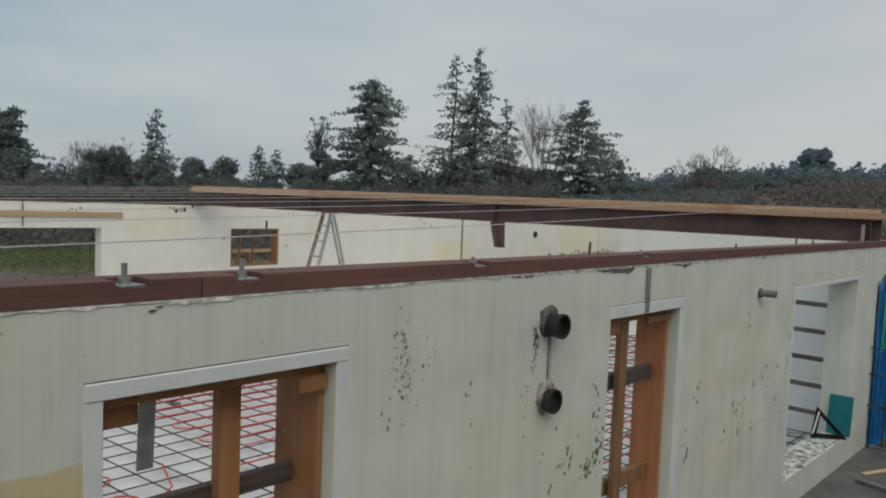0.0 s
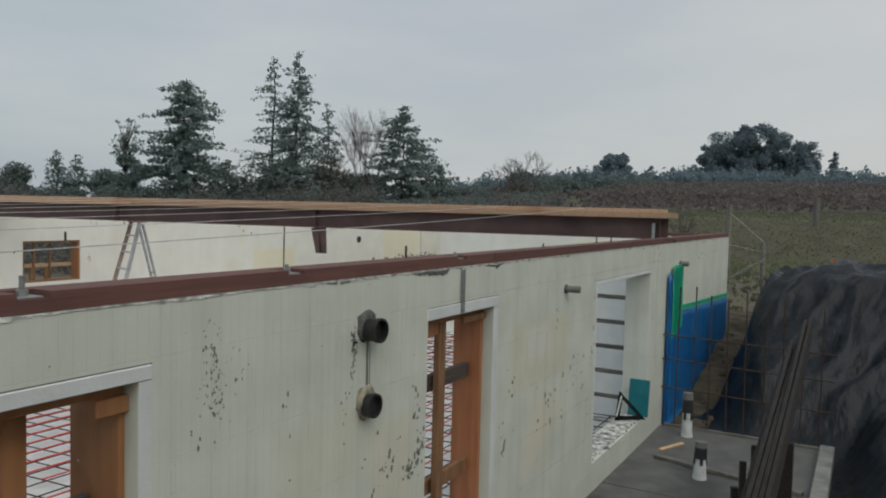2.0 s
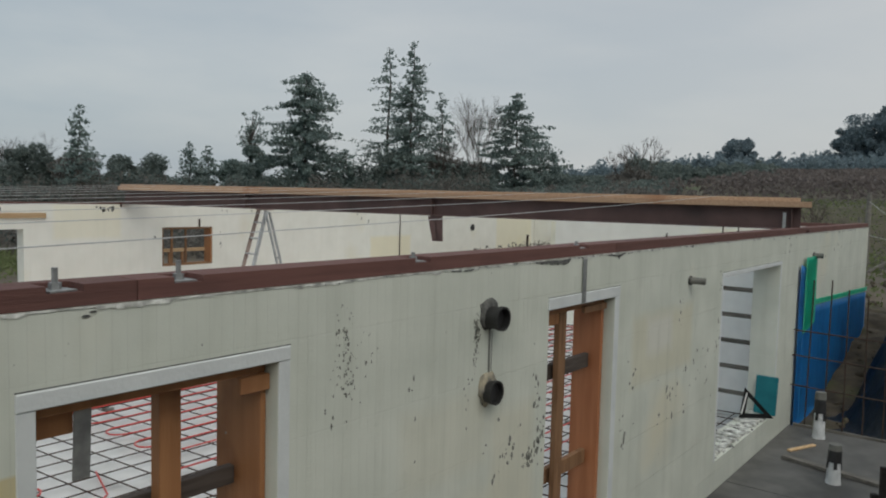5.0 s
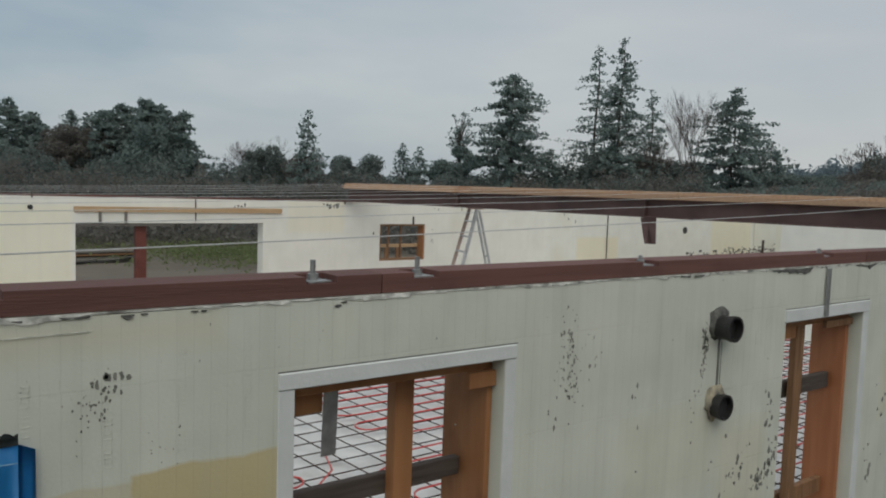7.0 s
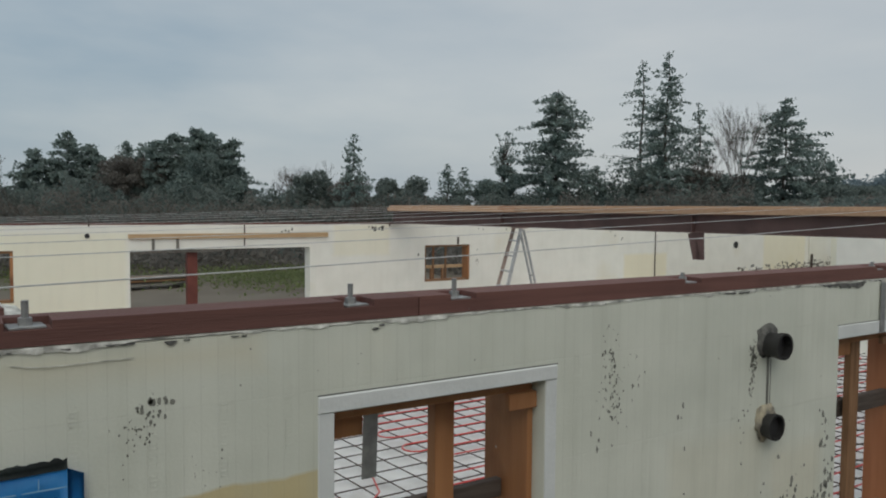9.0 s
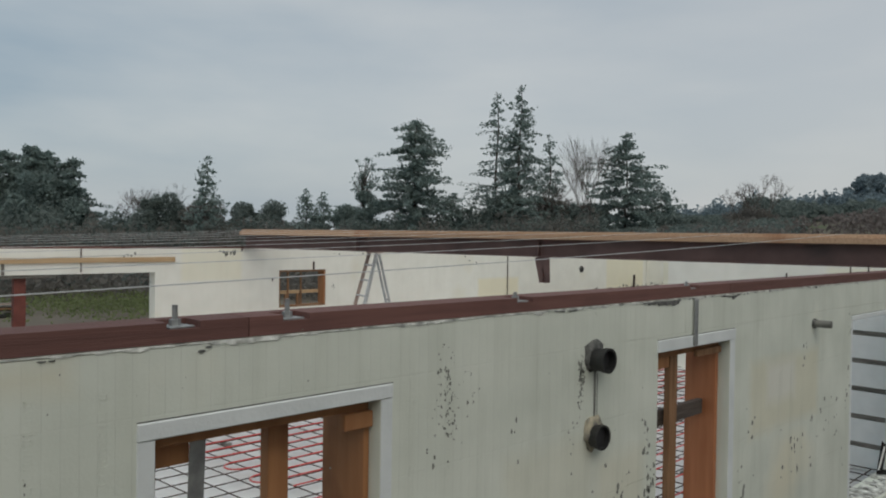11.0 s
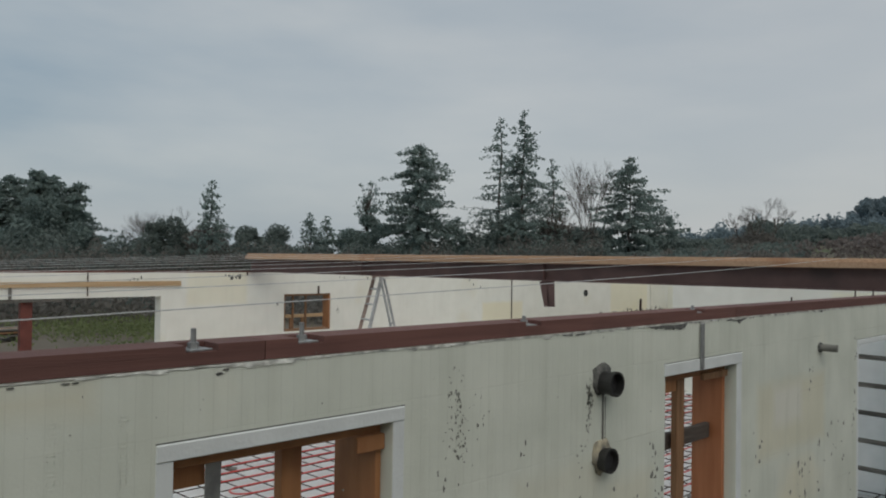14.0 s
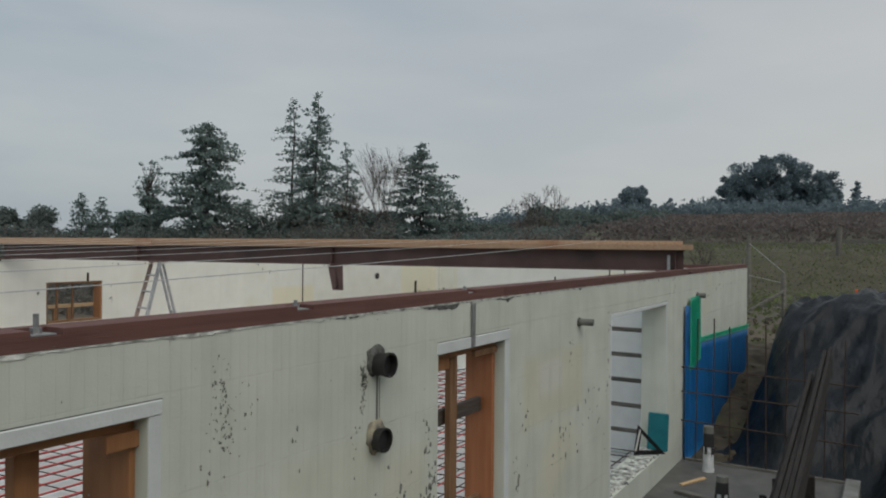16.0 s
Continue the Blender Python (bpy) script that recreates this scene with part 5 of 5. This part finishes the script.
def conifer(x, y, top, width, seed, label, mat=None, dens=1.0, bare=0.08, shape=0.85, ragged=0.35, size=0.225):
    x, y, top = nudged(x, y, top)
    z = ground_height(x, y)
    h = top - z
    r = random.Random(seed)
    e = thing("conifer_tree", x, y, z, label, "tree")
    bm = trunk_mesh(h, 0.013 * h, seed)
    cs, ss = [], []
    levels = int(h * 2.4)
    for k in range(levels):
        f = bare + (0.99 - bare) * (k + r.random()) / levels
        reach = width / 2 * ((1 - f) ** shape) + 0.25
        if f < 0.25:
            reach *= 0.75 + f
        for _ in range(max(3, int(7 * dens * (1 - 0.5 * f)))):
            a = r.uniform(0, math.tau)
            lobe = 1 + ragged * noise.noise((math.cos(a) * 1.5, math.sin(a) * 1.5, f * 7 + seed))
            ln = reach * r.uniform(0.45, 1.08) * lobe
            rise = r.uniform(-0.25, 0.22)
            if ln > 1.2 and r.random() < 0.35:
                rod(bm, (0, 0, f * h), (ln * math.cos(a), ln * math.sin(a), f * h + rise * ln), 0.05, 3, 0.015)
            m = max(3, int(ln * 10.0 * dens))
            for i in range(m):
                d = ln * (0.22 + 0.78 * (i + r.random()) / m)
                cs.append((d * math.cos(a) + r.gauss(0, 0.2), d * math.sin(a) + r.gauss(0, 0.2), f * h + rise * d - 0.05 * d * d / max(ln, 0.5) + r.gauss(0, 0.14)))
                ss.append(size * r.uniform(0.6, 1.35))
    part("trunk", bm, M_BARK, e)
    quads("crown", cs, ss, mat or M_NEEDLE, e, seed)
    return e


def broadleaf(x, y, top, width, seed, label, mat, n=2600, size=0.27, low=0.12, lobes=14, lobe=1.0, flat=0.75):
    x, y, top = nudged(x, y, top)
    z = ground_height(x, y)
    h = top - z
    r = random.Random(seed)
    e = thing("broadleaf_tree", x, y, z, label, "tree")
    bm = trunk_mesh(h * 0.75, 0.028 * h, seed)
    cs, ss = [], []
    for k in range(lobes):
        a, f = r.uniform(0, math.tau), r.uniform(low, 0.88)
        wide = width / 2 * math.sqrt(max(1 - ((f - 0.42) / (0.56 if f > 0.42 else 1.1)) ** 2, 0.05))
        d = wide * r.uniform(0.2, 0.85)
        c = Vector((d * math.cos(a), d * math.sin(a), f * h))
        rad = lobe * width * r.uniform(0.45, 0.95) / math.sqrt(lobes)
        rod(bm, (0, 0, h * f * 0.75), tuple(c), 0.006 * h, 4, 0.02)
        for _ in range(int(3.3 * n / lobes)):
            v = Vector((r.gauss(0, 1), r.gauss(0, 1), r.gauss(0, 1))).normalized() * rad * (0.35 + 0.65 * r.random() ** 0.6) * r.uniform(0.9, 1.2)
            v.z *= flat
            cs.append(tuple(c + v))
            ss.append(0.8 * size * r.uniform(0.6, 1.3))
    part("trunk", bm, M_BARK, e)
    quads("crown", cs, ss, mat, e, seed)
    return e


def bare_tree(x, y, top, width, seed, label, depth=5, upright=0.75, thick=1.0):
    x, y, top = nudged(x, y, top)
    z = ground_height(x, y)
    h = top - z
    r = random.Random(seed)
    e = thing("bare_tree", x, y, z, label, "tree")
    bm, twigs = bmesh.new(), bmesh.new()

    def grow(p, d, ln, rad, k):
        q = p + d * ln
        rod(bm if k > 2 else twigs, tuple(p), tuple(q), rad, 4 if k > 2 else 3, rad * 0.6)
        if k == 0:
            return
        for _ in range(3 if k > 1 else 4):
            s = Vector((r.gauss(0, 1), r.gauss(0, 1), r.gauss(0, 0.5) + upright * 0.6)).normalized()
            grow(p + d * ln * r.uniform(0.55, 1.0), (d * upright + s * (1.15 - upright)).normalized(), ln * r.uniform(0.58, 0.80), rad * 0.60, k - 1)

    for _ in range(3):
        d = Vector((r.gauss(0, 0.28) * width / h * 2, r.gauss(0, 0.28) * width / h * 2, 1)).normalized()
        grow(Vector((r.uniform(-0.3, 0.3), r.uniform(-0.3, 0.3), -0.2)), d, h * 0.39, 0.0075 * h * thick, depth)
    part("trunk", bm, M_BARK, e)
    part("twig_crown", twigs, M_TWIG, e)
    return e


DARK = "dark green conifer with ragged drooping boughs"
conifer(80.3, 65.4, 24.2, 12.0, 1, "tall dark fir with ragged tiered boughs", dens=1.2, shape=0.85, ragged=0.9)
conifer(83.4, 72.5, 24.6, 11.5, 2, "tall thin fir with sparse boughs", dens=0.75, shape=0.75, ragged=1.0)
conifer(85.3, 64.0, 17.6, 9.5, 3, DARK, dens=0.9, ragged=0.5)
conifer(86.3, 52.0, 17.0, 15.0, 4, "wide dark conifer with uneven boughs", dens=1.4, shape=0.62, ragged=0.8)
conifer(88.5, 48.0, 10.0, 9.0, 5, DARK, dens=1.1, shape=0.6, ragged=0.6)
conifer(70.1, 75.9, 19.4, 13.0, 6, "large full-crowned dark pine", dens=1.6, shape=0.36, ragged=1.1, bare=0.1)
conifer(74.5, 72.5, 9.0, 8.5, 7, DARK, dens=1.3, shape=0.6, ragged=0.5)
conifer(42.3, 82.9, 12.2, 7.5, 8, "slender dark pine standing clear", dens=1.0, shape=0.7, ragged=0.6, bare=0.15)
conifer(61.0, 89.3, 9.4, 8.0, 9, DARK, dens=1.2, ragged=0.3)
conifer(64.1, 89.6, 9.1, 7.0, 10, DARK, dens=1.2, ragged=0.3)
conifer(9.8, 117.4, 10.8, 11.5, 11, DARK, dens=1.6, shape=0.6, ragged=0.45, size=0.27)
conifer(14.0, 117.0, 13.4, 11.5, 12, DARK, dens=1.7, shape=0.6, ragged=0.45, size=0.27)
conifer(17.0, 116.7, 11.8, 11.0, 13, DARK, dens=1.6, shape=0.6, ragged=0.45, size=0.27)
conifer(21.5, 116.0, 12.6, 9.0, 14, DARK, dens=1.5, shape=0.65, ragged=0.45)
conifer(24.0, 116.0, 12.3, 9.0, 15, DARK, dens=1.5, shape=0.65, ragged=0.45)
conifer(4.0, 118.0, 8.4, 7.5, 16, DARK, dens=1.5, shape=0.65, ragged=0.45)
for x, y, t, w, sd in ((24.6, 109.5, 12.2, 8.0, 17), (27.4, 110.5, 13.6, 8.5, 18), (29.9, 108.0, 14.3, 9.0, 19), (32.0, 109.5, 13.7, 8.5, 20), (34.4, 107.0, 12.9, 8.0, 22)):
    conifer(x, y, t, w, sd, "full dark evergreen in a close clump", dens=1.9, shape=0.42, ragged=0.9, bare=0.03, size=0.27)
broadleaf(29.4, 105.8, 10.8, 13.0, 21, "broad dark evergreen filling a clump", M_NEEDLE, n=6500, size=0.30, lobes=60, low=0.02, lobe=1.15, flat=0.9)
broadleaf(41.6, 92.5, 8.0, 8.5, 34, "dark evergreen shrub below bare twigs", M_OAK, n=3200, size=0.24, lobes=26, low=0.02, flat=0.9)
broadleaf(44.6, 88.5, 7.0, 7.0, 35, "brown winter shrub beside a pine", M_BRUSH, n=2600, size=0.2, lobes=22, low=0.02, flat=0.9)
broadleaf(20.5, 112.0, 10.6, 10.5, 23, "brown winter tree with fine dense twigs", M_BRUSH, n=5200, size=0.20, lobes=40, lobe=1.1)
broadleaf(24.8, 110.0, 10.2, 9.0, 24, "brown winter tree with fine dense twigs", M_BRUSH, n=3600, size=0.20, lobes=30, lobe=1.1)
broadleaf(0.5, 107.8, 10.6, 10.0, 25, "brown winter tree with fine dense twigs", M_BRUSH, n=4200, size=0.18, lobes=36, lobe=1.1)
broadleaf(53.5, 93.9, 7.0, 5.0, 26, "rounded evergreen tree in the tree belt", M_OAK, n=1500, lobes=9)
broadleaf(57.0, 92.0, 7.3, 6.0, 27, "rounded evergreen tree in the tree belt", M_OAK, n=1700, lobes=10)
broadleaf(49.0, 95.0, 6.5, 5.0, 28, "rounded evergreen tree in the tree belt", M_OAK, n=1500, lobes=9)
broadleaf(68.5, 86.5, 9.6, 8.5, 29, "full evergreen tree below a thin one", M_NEEDLE, n=3000, lobes=16)
broadleaf(68.9, 86.1, 16.2, 6.4, 30, "thin open-crowned tree with tufts of leaves", M_NEEDLE, n=220, size=0.25, low=0.55, lobes=42, lobe=0.8)
broadleaf(79.0, 68.5, 8.6, 12.0, 31, "dense dark green understorey tree", M_OAK, n=3600, lobes=18)
broadleaf(84.0, 59.5, 8.0, 10.0, 32, "dense brownish understorey tree", M_BRUSH, n=2800, size=0.26, lobes=20)
broadleaf(86.0, 44.0, 5.0, 7.0, 33, "low evergreen tree in the tree belt", M_OAK, n=1600, lobes=10)
bare_tree(41.8, 94.1, 9.6, 7.5, 41, "leafless winter tree with brown twigs", depth=5)
bare_tree(40.0, 95.5, 8.8, 6.5, 42, "leafless winter tree with brown twigs", depth=5)
bare_tree(82.1, 54.8, 16.8, 1.2, 43, "tall leafless tree with upright twigs", depth=5, upright=0.87, thick=0.7)
bare_tree(83.6, 57.5, 14.5, 1.2, 44, "tall leafless tree with upright twigs", depth=5, upright=0.87, thick=0.7)
bare_tree(81.5, 60.5, 11.0, 6.0, 45, "leafless winter tree with brown twigs", depth=5, upright=0.8)
bare_tree(87.8, 34.3, 10.8, 6.0, 46, "leafless winter tree with brown twigs", depth=5, upright=0.82, thick=1.7)
bare_tree(88.3, 37.0, 9.4, 6.0, 47, "leafless winter tree with brown twigs", depth=5, upright=0.8, thick=1.7)
broadleaf(88.0, 35.5, 6.0, 7.0, 50, "brown shrub below bare trees", M_BRUSH, n=2000, size=0.2, lobes=18, low=0.02, flat=0.9)
bare_tree(39.3, 5.8, 3.6, 2.5, 48, "small leafless shrub on the slope", depth=4)
bare_tree(35.5, 4.2, 3.2, 2.2, 49, "small leafless shrub on the slope", depth=4)

# orchard trees and brush seen through the far openings
rr = random.Random(77)
for k in range(12):
    x, y = -6 + 2.9 * k + rr.uniform(-1, 1), rr.uniform(29, 44)
    bare_tree(x, y, ground_height(x, y) + rr.uniform(3.0, 4.6), 4.0, 60 + k, "leafless orchard tree in rough grass", depth=4, upright=0.6)


def belt(name, n, spot, mat, size, seed, label):
    r = random.Random(seed)
    cs, ss = [], []
    while len(cs) < n:
        x, y, top = spot(r)
        z = ground_height(x, y)
        f = r.random() ** 0.7
        cs.append((x, y, z + f * max(top - z, 0.4)))
        ss.append(size * r.uniform(0.6, 1.4))
    o = quads(name, cs, ss, mat, None, seed)
    return tagged(o, label, "vegetation", kind="stuff")


def arc(lo, hi, near, deep, height, rough, seed):
    def spot(r):
        a = radians(r.uniform(lo, hi))
        d = near + deep * r.random()
        x, y = d * math.cos(a), d * math.sin(a)
        top = height + rough * (0.8 * noise.noise((a * 14, seed, 0)) + 0.6 * noise.noise((a * 47, seed, 2)) + 0.9 * max(noise.noise((a * 130, d * 0.3, seed)), -0.3))
        top *= 0.75 + 0.6 * noise.noise((x * 0.3, y * 0.3, seed))
        return x, y, ground_height(x, y) + top
    return spot


belt("tree_belt", 105000, arc(33, 108, 98, 14, 4.4, 2.4, 1), M_OAK, 0.24, 101, "belt of dark evergreen trees and shrubs")
belt("tree_belt", 44000, arc(33, 108, 88, 8, 2.3, 1.5, 5), M_OAK, 0.19, 102, "belt of dark evergreen scrub")
belt("brush", 30000, arc(33.5, 106, 84, 10, 3.4, 2.2, 22), M_BRUSH, 0.15, 110, "belt of brown leafless brush before the trees")
belt("tree_belt", 46000, arc(13, 23.5, 98, 70, 2.0, 1.6, 9), M_OAK, 0.34, 103, "belt of dark shrubs along the field")
belt("tree_belt", 26000, arc(23.5, 34, 98, 70, 0.4, 0.7, 10), M_OAK, 0.32, 112, "low dark shrubs along the field")
belt("brush", 26000, arc(19, 34, 46, 52, 0.6, 0.5, 41), M_BRUSH, 0.22, 113, "brown winter scrub over the field")
belt("tree_belt", 16000, arc(19, 34, 60, 40, 0.7, 0.6, 43), M_OAK, 0.24, 114, "dark evergreen scrub over the field")
belt("brush", 26000, arc(50, 104, 31, 15, 1.3, 1.0, 12), M_BRUSH, 0.13, 104, "brown winter brush beyond the yard")
belt("brush", 12000, arc(50, 104, 35, 14, 1.2, 1.2, 31), M_OAK, 0.16, 111, "dark evergreen brush beyond the yard")
# the crest wood takes its haze from the leaf colour
belt("far_woods", 34000, arc(-16, 30, 236, 40, 5.6, 3.0, 15), M_HAZE_LEAF, 0.6, 105, "far wood along the hill crest, haze put into its leaf colour")


def vine_rows(r):
    k = r.randint(0, 34)
    x = 58 + 3.1 * k
    y = r.uniform(-60, 26) * (0.5 + x / 200)
    return x, y, ground_height(x, y) + 1.7


belt("vineyard", 80000, vine_rows, M_VINE, 0.19, 106, "rows of dormant brown vines on the slope")


def turf(r):
    x, y = 16.5 + 34 * r.random() ** 1.2, r.uniform(-12, 9)
    return x, y, ground_height(x, y) + 0.14


def weeds(r):
    x, y = 19 + 40 * r.random(), r.uniform(-14, 12)
    return x, y, ground_height(x, y) + 0.12 + 0.35 * max(noise.noise((x * 0.4, y * 0.4, 2)), 0)


belt("dry_weeds", 26000, weeds, M_BRUSH, 0.055, 109, "dry brown weeds on the slope")
belt("rough_grass", 30000, turf, M_GRASS, 0.06, 107, "tufts of rough green grass on the slope")


def turf_b(r):
    a, b = r.gauss(0, 1), r.gauss(0, 1)
    x, y = r.choice(((9.0, 26.5), (11.0, 25.0), (13.0, 28.0), (3.5, 31.0)))
    x, y = x + 1.6 * a, y + 2.2 * b
    return x, y, ground_height(x, y) + 0.2


belt("rough_grass", 9000, turf_b, M_GRASS, 0.06, 108, "tufts of rough green grass beyond the yard")

# crest trees, conifers too, wear the leaf colour with haze painted in
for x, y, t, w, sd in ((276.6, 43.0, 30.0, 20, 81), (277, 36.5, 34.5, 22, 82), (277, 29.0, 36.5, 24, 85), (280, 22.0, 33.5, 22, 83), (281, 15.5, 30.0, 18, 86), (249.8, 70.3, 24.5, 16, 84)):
    broadleaf(x, y, t, w, sd, "large eucalyptus on the far crest, its bluish leaves paled by painted haze", M_HAZE_LEAF, n=6000, size=0.50, lobes=90, low=-0.05, lobe=1.1, flat=1.0)
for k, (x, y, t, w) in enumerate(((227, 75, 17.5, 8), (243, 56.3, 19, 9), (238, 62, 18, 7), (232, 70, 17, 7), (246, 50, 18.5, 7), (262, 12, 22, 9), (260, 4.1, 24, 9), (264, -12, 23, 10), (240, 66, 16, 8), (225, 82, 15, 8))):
    conifer(x, y, t, w, 90 + k, "small far conifer on the hill crest", mat=M_HAZE_LEAF, dens=0.5, size=0.55)
